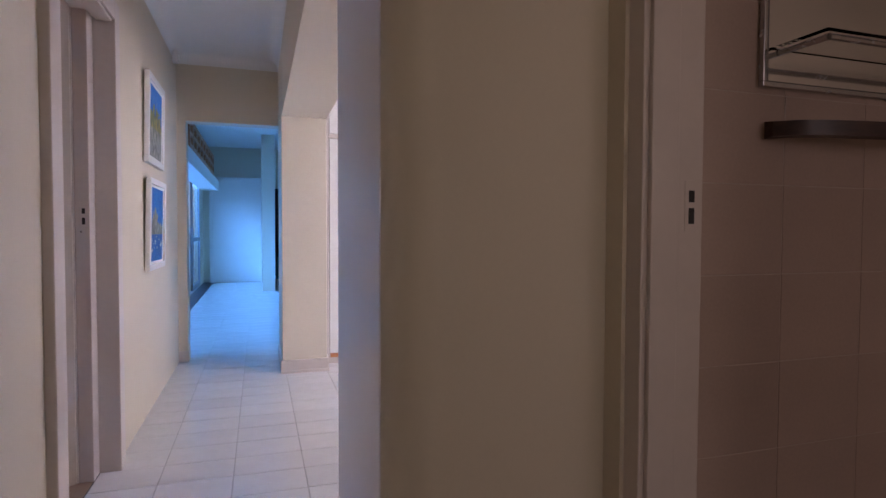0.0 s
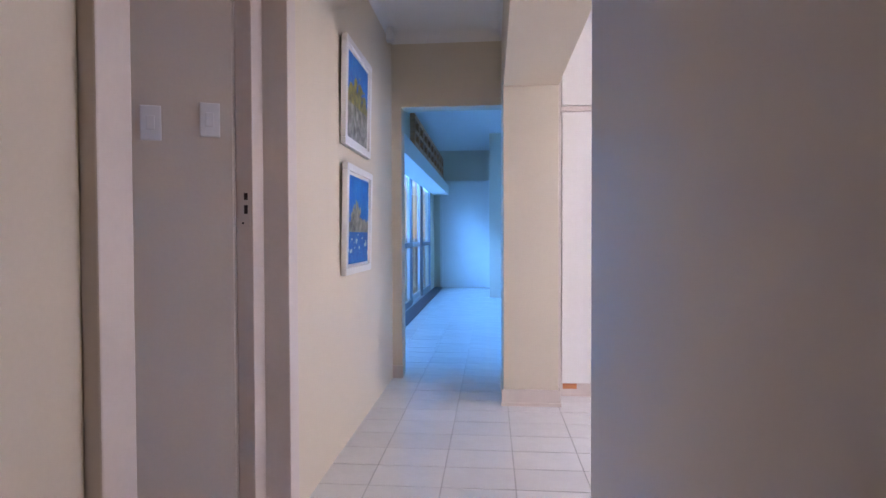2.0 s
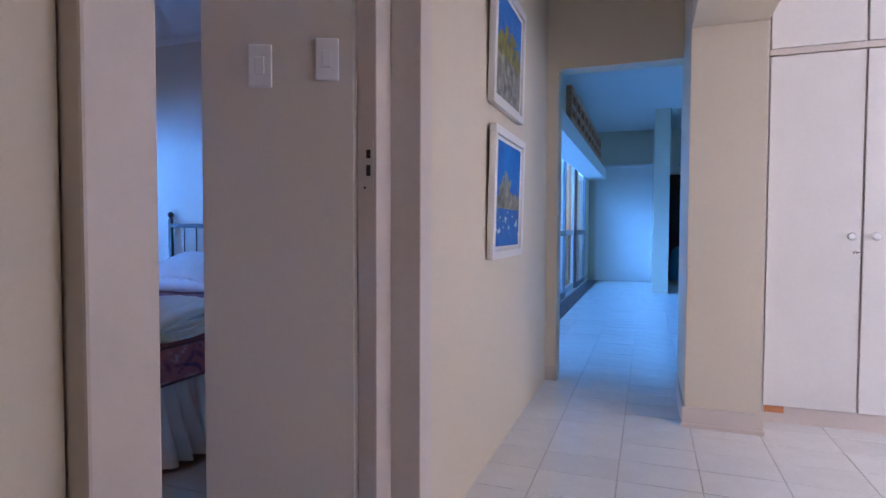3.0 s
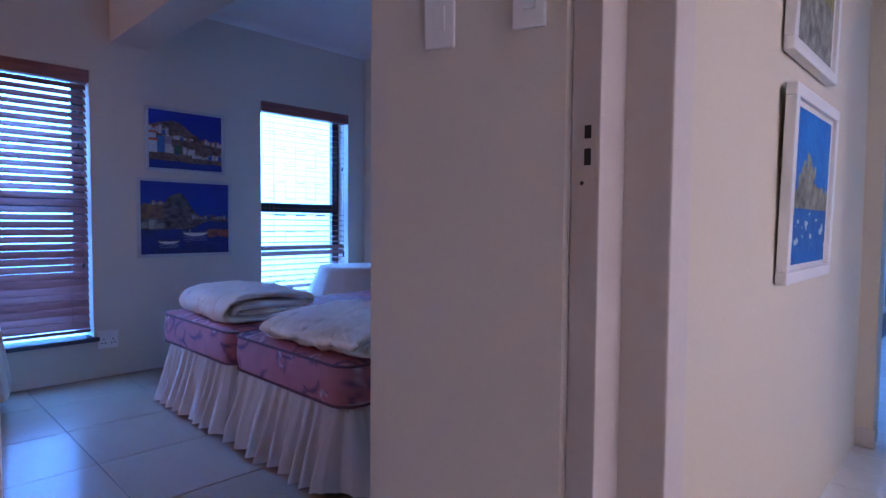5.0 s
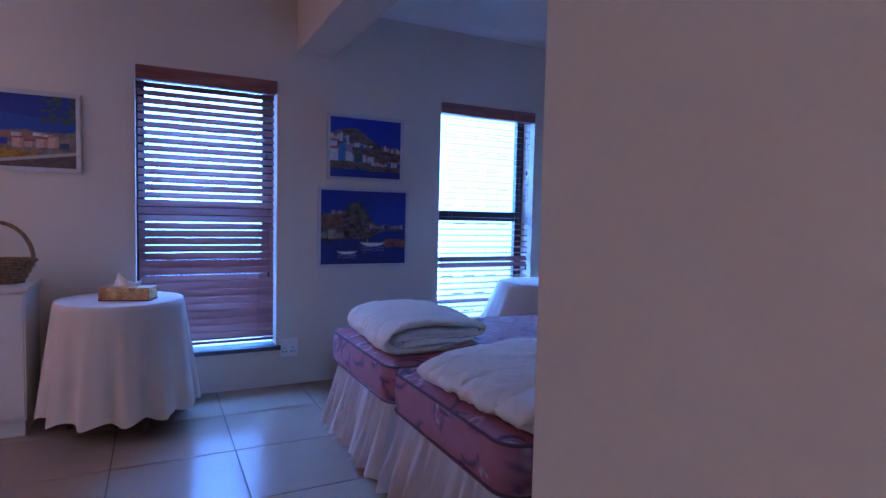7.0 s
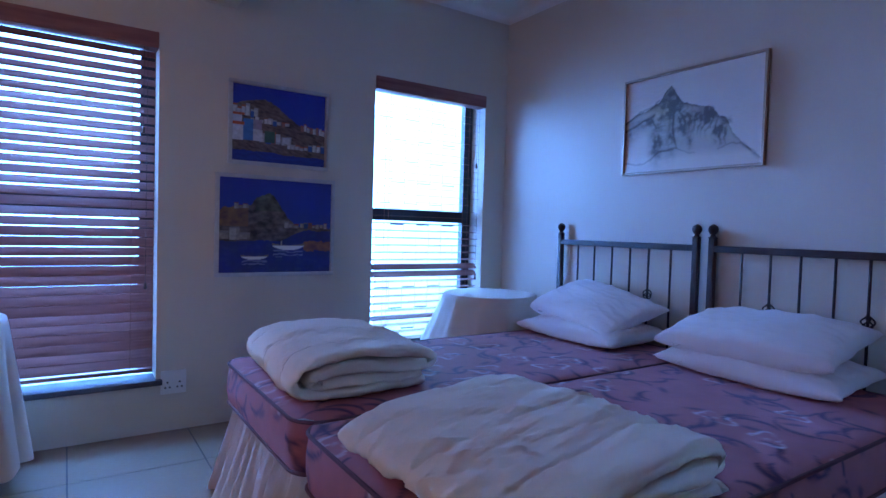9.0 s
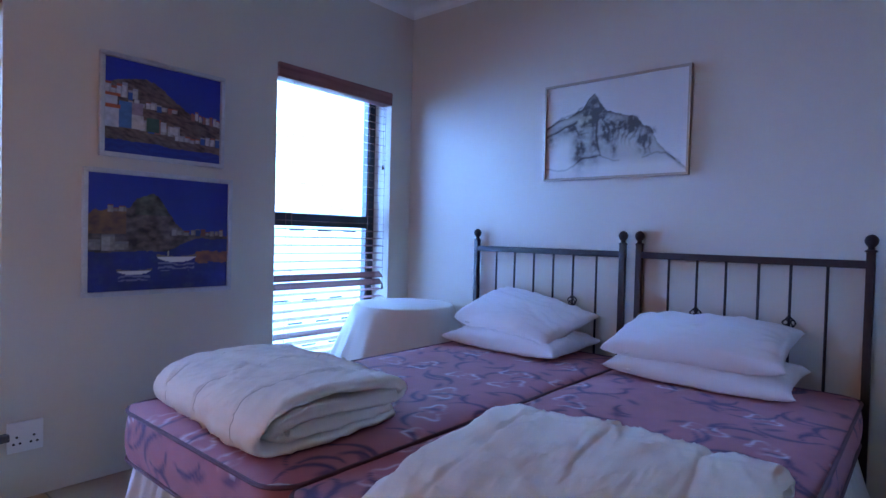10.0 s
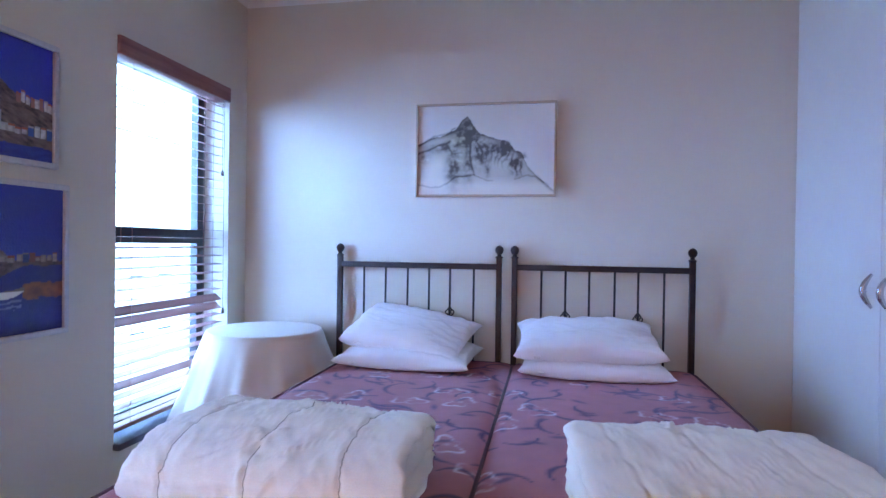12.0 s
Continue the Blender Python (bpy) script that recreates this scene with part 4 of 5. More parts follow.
rod(bm, (1.05, -0.2, -0.845), (1.05, 0.2, -0.845), 0.012)
part("leg_frame", bm, M_CHROME, board, "folding metal leg frame")
part("knob", ball(bmesh.new(), (0.16, 0.0, -0.048), 0.030, 0.8), M_WOODDARK, board, "round brown rubber catch", True)
board.matrix_basis = pose(-0.02, 4.30, 0.862, 0, 0, 8)

# ---- hall things ----
fret = thing("wooden_fretwork", "orange-brown wooden fretwork above the glazed doors", "fretwork", at=(-1.31, 0, 2.032))
for i in range(9):
    y = 8.9 + i * 0.42
    bm = boxes((-0.028, 0.028, y, y + 0.05, 0, 0.36), (-0.028, 0.028, y + 0.34, y + 0.39, 0, 0.36), (-0.028, 0.028, y + 0.05, y + 0.34, 0, 0.06), (-0.028, 0.028, y + 0.05, y + 0.34, 0.15, 0.20), (-0.028, 0.028, y + 0.05, y + 0.34, 0.30, 0.36), bevel=0.004)
    part("panel", bm, M_FRET, fret)
hd = tagged(thing("door_3", "white painted door at the end of the hall", "door"), kind="structure")
part("door_leaf", boxes((-1.40, -0.50, HY - 0.045, HY - 0.006, 0.01, 2.06), bevel=0.004), M_WHITE, hd)
part("door_frame", boxes((-1.46, -1.40, HY - 0.06, HY - 0.002, 0, 2.12), (-0.50, -0.473, HY - 0.06, HY - 0.002, 0, 2.12), (-1.40, -0.50, HY - 0.06, HY - 0.002, 2.06, 2.12), bevel=0.004), M_WHITE, hd)
tuf = thing("draped_chair", "chair under a turquoise cloth in a dark room", "chair", at=(0.05, 14.6, 0))
bm = bmesh.new()
lathe(bm, [(0.22, 0.0), (0.2, 0.35), (0.17, 0.55), (0.1, 0.62)], n=16)
part("cloth", bm, M_TURQ, tuf, smooth=True)
vent = thing("air_vent", "narrow grey vent high on the hall wall", "vent", at=(-0.02, 13.899, 2.06))
part("grille", boxes((-0.06, 0.0, -0.01, 0, 0, 0.03), bevel=0.002), M_SILVERFRAME, vent)

# ---- bathroom, seen through its doorway ----
BY = 2.664
mir = thing("mirror_cabinet", "mirrored bathroom cabinet with a glass shelf", "cabinet")
part("mirror", boxes((0.53, 1.3, BY - 0.016, BY - 0.012, 1.40, 2.05)), M_MIRROR, mir, "mirror glass")
part("frame", boxes((0.519, 1.312, BY - 0.014, BY - 0.0, 1.389, 1.40), (0.519, 0.53, BY - 0.014, BY - 0.0, 1.40, 2.06), (1.3, 1.312, BY - 0.014, BY, 1.40, 2.06), (0.53, 1.3, BY - 0.014, BY, 2.05, 2.06), bevel=0.002), M_CHROME, mir, "thin chrome edge")
shelf = thing("glass_shelf", "narrow glass shelf on chrome brackets", "shelf")
part("pane", boxes((0.545, 1.25, BY - 0.14, BY - 0.02, 1.468, 1.475)), M_GLASS, shelf)
bm = bmesh.new()
rod(bm, (0.56, BY - 0.018, 1.462), (0.56, BY - 0.13, 1.462), 0.007, n=8)
rod(bm, (0.56, BY - 0.13, 1.462), (1.24, BY - 0.13, 1.462), 0.007, n=8)
rod(bm, (1.24, BY - 0.13, 1.462), (1.24, BY - 0.018, 1.462), 0.007, n=8)
part("bracket", bm, M_CHROME, shelf, "chrome rail bracket", True)
rail = thing("towel_rail", "curved dark wooden towel rail on the tiles", "towel rail")
bm = bmesh.new()
pr = []
for i in range(24):
    a = i / 23
    x = 0.535 + 0.95 * a
    off = 0.09 * math.sin(math.pi * a) ** 0.5 if 0 < a < 1 else 0.0
    ring = [bm.verts.new((x, BY - 0.004 - off - dy, 1.275 + dz)) for dy, dz in ((0, 0), (0.022, 0.003), (0.022, 0.035), (0, 0.038))]
    if pr:
        for k in range(4):
            bm.faces.new((pr[k], pr[(k + 1) % 4], ring[(k + 1) % 4], ring[k]))
    else:
        bm.faces.new(ring)
    pr = ring
bm.faces.new(pr[::-1])
part("bar", bm, M_WOODDARK, rail, smooth=True)


# ---- bedroom things ----
BED_TOP, BED_Y0, BED_Y1 = 0.492, 4.700, 6.585
MZ0 = 0.325


def floral(xy, seed):
    """Pigment of the mattress cover: mauve ground, pale flower outlines, dark trailing stems."""
    rnd = random.Random(seed)
    n = len(xy)
    base = np.array([0.44, 0.14, 0.15])
    weave = np.array([fnoise(x * 14, y * 14, seed, 2) for x, y in xy])
    col = base[None, :] * (1 + 0.10 * weave)[:, None]
    dark = np.zeros(n)
    pale = np.zeros(n)
    x0, x1, y0, y1 = xy[:, 0].min(), xy[:, 0].max(), xy[:, 1].min(), xy[:, 1].max()
    step = 0.21
    for i in range(int((x1 - x0) / step) + 2):
        for j in range(int((y1 - y0) / step) + 2):
            cx, cy = x0 + (i + 0.5 * (j % 2)) * step + rnd.uniform(-0.04, 0.04), y0 + j * step + rnd.uniform(-0.04, 0.04)
            d = xy - np.array([cx, cy])
            r = np.hypot(d[:, 0], d[:, 1])
            near = r < 0.2
            if not near.any():
                continue
            a = np.arctan2(d[:, 1], d[:, 0])
            if rnd.random() < 0.55:
                rr, ph = rnd.uniform(0.036, 0.054), rnd.uniform(0, 6)
                edge = rr * (1 + 0.24 * np.cos(5 * a + ph) + 0.35 * np.cos(2 * a + ph * 0.7))
                pale = np.maximum(pale, np.clip(1.3 - np.abs(r - edge) / 0.0072, 0, 1) * (0.55 + 0.45 * np.sin(a * 2 + ph)))
                pale = np.maximum(pale, 0.45 * np.clip(1.2 - r / 0.012, 0, 1))
            for _ in range(2):
                ca, cr = rnd.uniform(0, 6.28), rnd.uniform(0.05, 0.10)
                ox, oy = cx + rnd.uniform(-0.09, 0.09), cy + rnd.uniform(-0.09, 0.09)
                e = xy - np.array([ox, oy])
                er, ea = np.hypot(e[:, 0], e[:, 1]), np.arctan2(e[:, 1], e[:, 0])
                da = np.abs((ea - ca + math.pi) % (2 * math.pi) - math.pi)
                w = 0.0095 * np.clip(1 - da / 1.25, 0, 1) + 0.0015
                dark = np.maximum(dark, np.clip(1.4 - np.abs(er - cr) / w, 0, 1) * (da < 1.25))
            for _ in range(2):
                lx, ly, la = cx + rnd.uniform(-0.1, 0.1), cy + rnd.uniform(-0.1, 0.1), rnd.uniform(0, 3.14)
                e = xy - np.array([lx, ly])
                p, q = e[:, 0] * math.cos(la) + e[:, 1] * math.sin(la), -e[:, 0] * math.sin(la) + e[:, 1] * math.cos(la)
                dark = np.maximum(dark, 0.8 * np.clip(1.6 - np.sqrt((p / 0.028) ** 2 + (q / 0.010) ** 2), 0, 1))
    col = col * (1 - np.clip(dark, 0, 1))[:, None] + np.array([0.075, 0.040, 0.095])[None, :] * np.clip(dark, 0, 1)[:, None]
    col = col * (1 - 0.85 * np.clip(pale, 0, 1))[:, None] + 0.85 * np.array([0.68, 0.54, 0.55])[None, :] * np.clip(pale, 0, 1)[:, None]
    return col


def rounded_loop(w, l, r, n=26):
    """Outline of a rounded rectangle from (-w/2, 0) to (w/2, l), counter-clockwise."""
    out = []
    for cx, cy, a0 in ((w / 2 - r, r, -90), (w / 2 - r, l - r, 0), (-w / 2 + r, l - r, 90), (-w / 2 + r, r, 180)):
        for k in range(n // 4 + 1):
            a = radians(a0 + 90 * k / (n // 4))
            out.append((cx + r * math.cos(a), cy + r * math.sin(a)))
    return out


def dense(loop, step):
    pts = []
    for (ax, ay), (bx, by) in zip(loop, loop[1:] + loop[:1]):
        k = max(1, int(math.hypot(bx - ax, by - ay) / step))
        pts += [(ax + (bx - ax) * i / k, ay + (by - ay) * i / k) for i in range(k)]
    return pts


def mattress(cx, w, seed, label):
    m = thing("mattress", label, "mattress", "twin beds", at=(cx, BED_Y0, 0))
    l, r, h = BED_Y1 - BED_Y0, 0.085, BED_TOP - MZ0
    nx, ny = 96, 210
    verts, uv, faces = [], [], []
    for i in range(nx):
        for j in range(ny):
            x, y = -w / 2 + w * i / (nx - 1), l * j / (ny - 1)
            qx, qy = max(-w / 2 + r, min(w / 2 - r, x)), max(r, min(l - r, y))
            dx, dy = x - qx, y - qy
            d = math.hypot(dx, dy)
            if d > 1e-9 and dx and dy:
                k = max(abs(dx), abs(dy)) / d
                x, y = qx + dx * k, qy + dy * k
            e = min(x + w / 2, w / 2 - x, y, l - y)
            z = BED_TOP - 0.018 * math.exp(-max(0, e) / 0.03) + 0.003 * fnoise(x * 3, y * 3, seed)
            verts.append((x, y, z))
            uv.append((x, y))
    for i in range(nx - 1):
        for j in range(ny - 1):
            a = i * ny + j
            faces.append((a, a + ny, a + ny + 1, a + 1))
    side = dense(rounded_loop(w, l, r), 0.012)
    rows, base = 16, len(verts)
    s = 0.0
    for i, (x, y) in enumerate(side):
        if i:
            s += math.hypot(x - side[i - 1][0], y - side[i - 1][1])
        ox, oy = x - max(-w / 2 + r, min(w / 2 - r, x)), y - max(r, min(l - r, y))
        d = math.hypot(ox, oy) or 1
        for k in range(rows):
            t = k / (rows - 1)
            b = 0.010 * math.sin(math.pi * t) + 0.003 * fnoise(s * 5, t * 2, seed)
            verts.append((x + ox / d * b, y + oy / d * b, BED_TOP - 0.018 - (h - 0.018) * t))
            uv.append((s * 1.0 + 7, t * h + 3))
    n = len(side)
    for i in range(n):
        for k in range(rows - 1):
            a, b = base + i * rows + k, base + ((i + 1) % n) * rows + k
            faces.append((a, a + 1, b + 1, b))
    uv = np.array(uv)
    cols = np.zeros((len(verts), 3))
    cols[:base] = floral(uv[:base], seed)
    cols[base:] = floral(uv[base:], seed + 50)
    me = bpy.data.meshes.new("cover")
    me.from_pydata(verts, [], faces)
    me.materials.append(M_FABRIC)
    me.attributes.new("pigment", "FLOAT_COLOR", "POINT").data.foreach_set("color", np.concatenate([cols, np.ones((len(verts), 1))], axis=1).astype(np.float32).ravel())
    me.polygons.foreach_set("use_smooth", [True] * len(me.polygons))
    me.update()
    new("cover", me).parent = m
    for z, nm in ((BED_TOP - 0.016, "top piping"), (MZ0 + 0.004, "bottom piping")):
        bm = bmesh.new()
        lp = dense(rounded_loop(w + 0.008, l + 0.008, r), 0.05)
        rings = []
        for i, (x, y) in enumerate(lp):
            px, py = lp[i - 1]
            qx, qy = lp[(i + 1) % len(lp)]
            tx, ty = qx - px, qy - py
            d = math.hypot(tx, ty)
            nx_, ny_ = ty / d, -tx / d
            rings.append([bm.verts.new((x + nx_ * 0.0055 * math.cos(a), y - 0.004 + ny_ * 0.0055 * math.cos(a), z + 0.0055 * math.sin(a))) for a in [k * math.pi / 3 for k in range(6)]])
        for a, b in zip(rings, rings[1:] + rings[:1]):
            for k in range(6):
                bm.faces.new((a[k], a[(k + 1) % 6], b[(k + 1) % 6], b[k]))
        part("piping", bm, M_PIPING, m, "dark mauve piped seam", True)
    return m


def bed(cx, w, x_posts, x_spindles, label, seed):
    b = thing("bed", label, "bed", "twin beds", at=(cx, 0, 0))
    part("base", boxes((-w / 2 + 0.03, w / 2 - 0.03, BED_Y0 + 0.04, BED_Y1, 0.10, MZ0), bevel=0.01), M_BEDBASE, b, "divan base under the skirt")
    for sx in (-1, 1):
        for y in (BED_Y0 + 0.12, BED_Y1 - 0.15):
            part("leg", rod(bmesh.new(), (sx * (w / 2 - 0.12), y, 0), (sx * (w / 2 - 0.12), y, 0.10), 0.02, 0.025), M_WOODDARK, b)
    # gathered skirt down both sides and across the foot
    x0, x1, ya, yb, r = -w / 2 + 0.018, w / 2 - 0.018, BED_Y0 + 0.022, BED_Y1 - 0.03, 0.06
    loop = [(x0, yb), (x0, ya + r)] + [(x0 + r - r * math.cos(a), ya + r - r * math.sin(a)) for a in (0.4, 0.8, 1.2)] + [(x0 + r, ya), (x1 - r, ya)] + [(x1 - r + r * math.sin(a), ya + r - r * math.cos(a)) for a in (0.4, 0.8, 1.2)] + [(x1, ya + r), (x1, yb)]
    path, s = [], 0.0
    for (ax, ay), (bx, by) in zip(loop, loop[1:]):
        d = math.hypot(bx - ax, by - ay)
        k = max(1, int(d / 0.006))
        for i in range(k):
            path.append((ax + (bx - ax) * i / k, ay + (by - ay) * i / k, (by - ay) / d, -(bx - ax) / d, s + d * i / k))
        s += d
    rows = 14
    pts = []
    for x, y, nx, ny, q in path:
        ph = q * 2 * math.pi / 0.085 + 3.0 * fnoise(q * 3, seed)
        for k in range(rows):
            t = k / (rows - 1)
            out = (0.005 + 0.026 * t) * math.sin(ph + 0.9 * t * fnoise(q * 3, 5.0 + seed)) + 0.004 * math.sin(2.3 * ph) + 0.075 * t + 0.022 * t * fnoise(q * 5, t, seed)
            z = MZ0 - 0.002 + (0.022 + 0.010 * fnoise(q * 6, 9.0, seed) - MZ0) * t
            pts.append((x + nx * out, y + ny * out, z))
    ob = new("bed_skirt", grid_mesh("bed_skirt", pts, len(path), rows, M_SKIRT))
    ob.parent = b
    tagged(ob, "gathered white voile bed skirt")
    # iron headboard
    hy = 6.622
    hb = part("headboard", boxes((x_posts[0] - cx, x_posts[1] - cx, hy - 0.012, hy + 0.012, 0.953, 0.983), bevel=0.003), M_BLACKIRON, b, "black iron headboard rail")
    part("lower_rail", boxes((x_posts[0] - cx, x_posts[1] - cx, hy - 0.009, hy + 0.009, 0.44, 0.46), bevel=0.003), M_BLACKIRON, hb)
    for x in x_posts:
        px = x - cx
        bm = boxes((px - 0.014, px + 0.014, hy - 0.014, hy + 0.014, 0.0, 1.018), bevel=0.003)
        lathe(bm, [(0.019, 0.0), (0.021, 0.005), (0.012, 0.010), (0.010, 0.018), (0.014, 0.022), (0.0205, 0.032), (0.0225, 0.043), (0.019, 0.055), (0.010, 0.063), (0.002, 0.066)], (px, hy, 1.014), 14)
        part("post", bm, M_BLACKIRON, hb, "", True)
    for i, x in enumerate(x_spindles):
        px = x - cx
        bm = rod(bmesh.new(), (px, hy, 0.455), (px, hy, 0.955), 0.0055, n=8)
        if i in (1, 4):
            for k in range(4):
                prev = None
                for q in range(9):
                    t = q / 8
                    a = k * math.pi / 2 + t * math.pi
                    rr = 0.021 * math.sin(math.pi * t) + 0.002
                    p = (px + rr * math.cos(a), hy + rr * math.sin(a), 0.695 + 0.055 * t)
                    if prev:
                        rod(bm, prev, p, 0.0032, n=6)
                    prev = p
        part("spindle", bm, M_BLACKIRON, hb, "", True)
    return b


bed(-3.632, 0.855, (-4.148, -3.280), (-4.011, -3.890, -3.768, -3.651, -3.538, -3.412), "single bed with a black iron headboard and white skirt", 1)
bed(-2.768, 0.855, (-3.200, -2.336), (-3.063, -2.942, -2.825, -2.701, -2.588, -2.466), "single bed with a black iron headboard and gathered skirt", 4)
mattress(-3.632, 0.855, 11, "bare mauve floral mattress on the bed by the window")
mattress(-2.768, 0.855, 23, "bare mauve floral mattress on the bed by the wardrobe")


def pillow(label, w, l, h, m, seed, taper=0.0):
    """A soft cushion, pinched at its corners, with a seam; it lies on its back at z=0."""
    p = thing("pillow", label, "pillow", "bed pillows")
    n = 64
    verts, faces = [], []
    for side in (1, -1):
        for i in range(n):
            for j in range(n):
                u, v = -1 + 2 * i / (n - 1), -1 + 2 * j / (n - 1)
                pinch = 1 - 0.09 * (1 - abs(u) ** 3) * abs(v) ** 6 - 0.0
                pinch2 = 1 - 0.09 * (1 - abs(v) ** 3) * abs(u) ** 6
                x, y = u * w / 2 * pinch2, v * l / 2 * pinch
                e = max(0.0, (1 - u * u) * (1 - v * v))
                z = side * h / 2 * (1 - taper * u) * e ** 0.34 * (0.86 if side < 0 else 1.0)
                edge = math.exp(-((1 - max(abs(u), abs(v))) / 0.22))
                wr = 0.012 * e ** 0.3 * fnoise(u * 2.1 + seed, v * 2.1, seed) + 0.010 * edge * math.sin(9 * (u * v + u) + seed) * e ** 0.3 + 0.007 * math.exp(-(1 - max(abs(u), abs(v))) / 0.30) * math.sin(23 * (u if abs(v) > abs(u) else v) + 5 * noise.noise((u * 2, v * 2, seed))) * e ** 0.45 + 0.005 * (0.5 - abs(fnoise(u * 4 + v * 3, v * 9 - u * 2 + seed, seed))) * e ** 0.25
                z += wr * (1 if side > 0 else 0.5)
                verts.append((x, y, z + h / 2 * 0.86))
        o = 0 if side > 0 else n * n
        for i in range(n - 1):
            for j in range(n - 1):
                a = o + i * n + j
                f = (a, a + n, a + n + 1, a + 1)
                faces.append(f if side > 0 else f[::-1])
    me = bpy.data.meshes.new("cushion")
    me.from_pydata(verts, [], faces)
    bm = bmesh.new()
    bm.from_mesh(me)
    bmesh.ops.remove_doubles(bm, verts=bm.verts, dist=0.0006)
    bm.to_mesh(me)
    bm.free()
    me.materials.append(M_LINEN)
    me.polygons.foreach_set("use_smooth", [True] * len(me.polygons))
    new("cushion", me).parent = p
    part("care_label", boxes((-w * 0.36, -w * 0.36 + 0.03, -l / 2 - 0.004, -l / 2 + 0.01, h * 0.40, h * 0.405 + 0.002)), M_PLASTIC, p, "small white care label")
    p.matrix_basis = m
    return p


pillow("plump white cotton pillow lying flat on the mattress", 0.66, 0.42, 0.125, pose(-3.685, 6.37, BED_TOP - 0.004, 3, 0, -3), 1.2)
pillow("plump white cotton pillow leaning on another pillow", 0.61, 0.40, 0.165, pose(-3.690, 6.43, BED_TOP + 0.084, 17, 6, -9), 3.7, taper=0.32)
pillow("white cotton pillow lying flat beside its twin", 0.67, 0.42, 0.125, pose(-2.830, 6.38, BED_TOP - 0.004, 3, 1, 2), 5.1)
pillow("white cotton pillow stacked on a flat pillow", 0.66, 0.42, 0.16, pose(-2.850, 6.40, BED_TOP + 0.085, 12, -1, 1), 8.3)


def ribbon(path, thick, smooth=9):
    """The closed outline of a thick band that follows a path in a plane."""
    p = np.array(path, dtype=float)
    for _ in range(3):
        q = [p[0]]
        for a, b in zip(p, p[1:]):
            q += [0.75 * a + 0.25 * b, 0.25 * a + 0.75 * b]
        q.append(p[-1])
        p = np.array(q)
    d = np.gradient(p, axis=0)
    d /= np.linalg.norm(d, axis=1)[:, None]
    nrm = np.stack([-d[:, 1], d[:, 0]], axis=1)
    a, b = p + nrm * thick / 2, p - nrm * thick / 2
    def cap(c, t, s):
        return [c + thick / 2 * (math.cos(k) * s * np.array([-t[1], t[0]]) + math.sin(k) * s * t) for k in np.linspace(0, math.pi, 6)[1:-1]]
    return np.array(list(a) + cap(p[-1], d[-1], 1) + list(b[::-1]) + cap(p[0], d[0], -1)), p


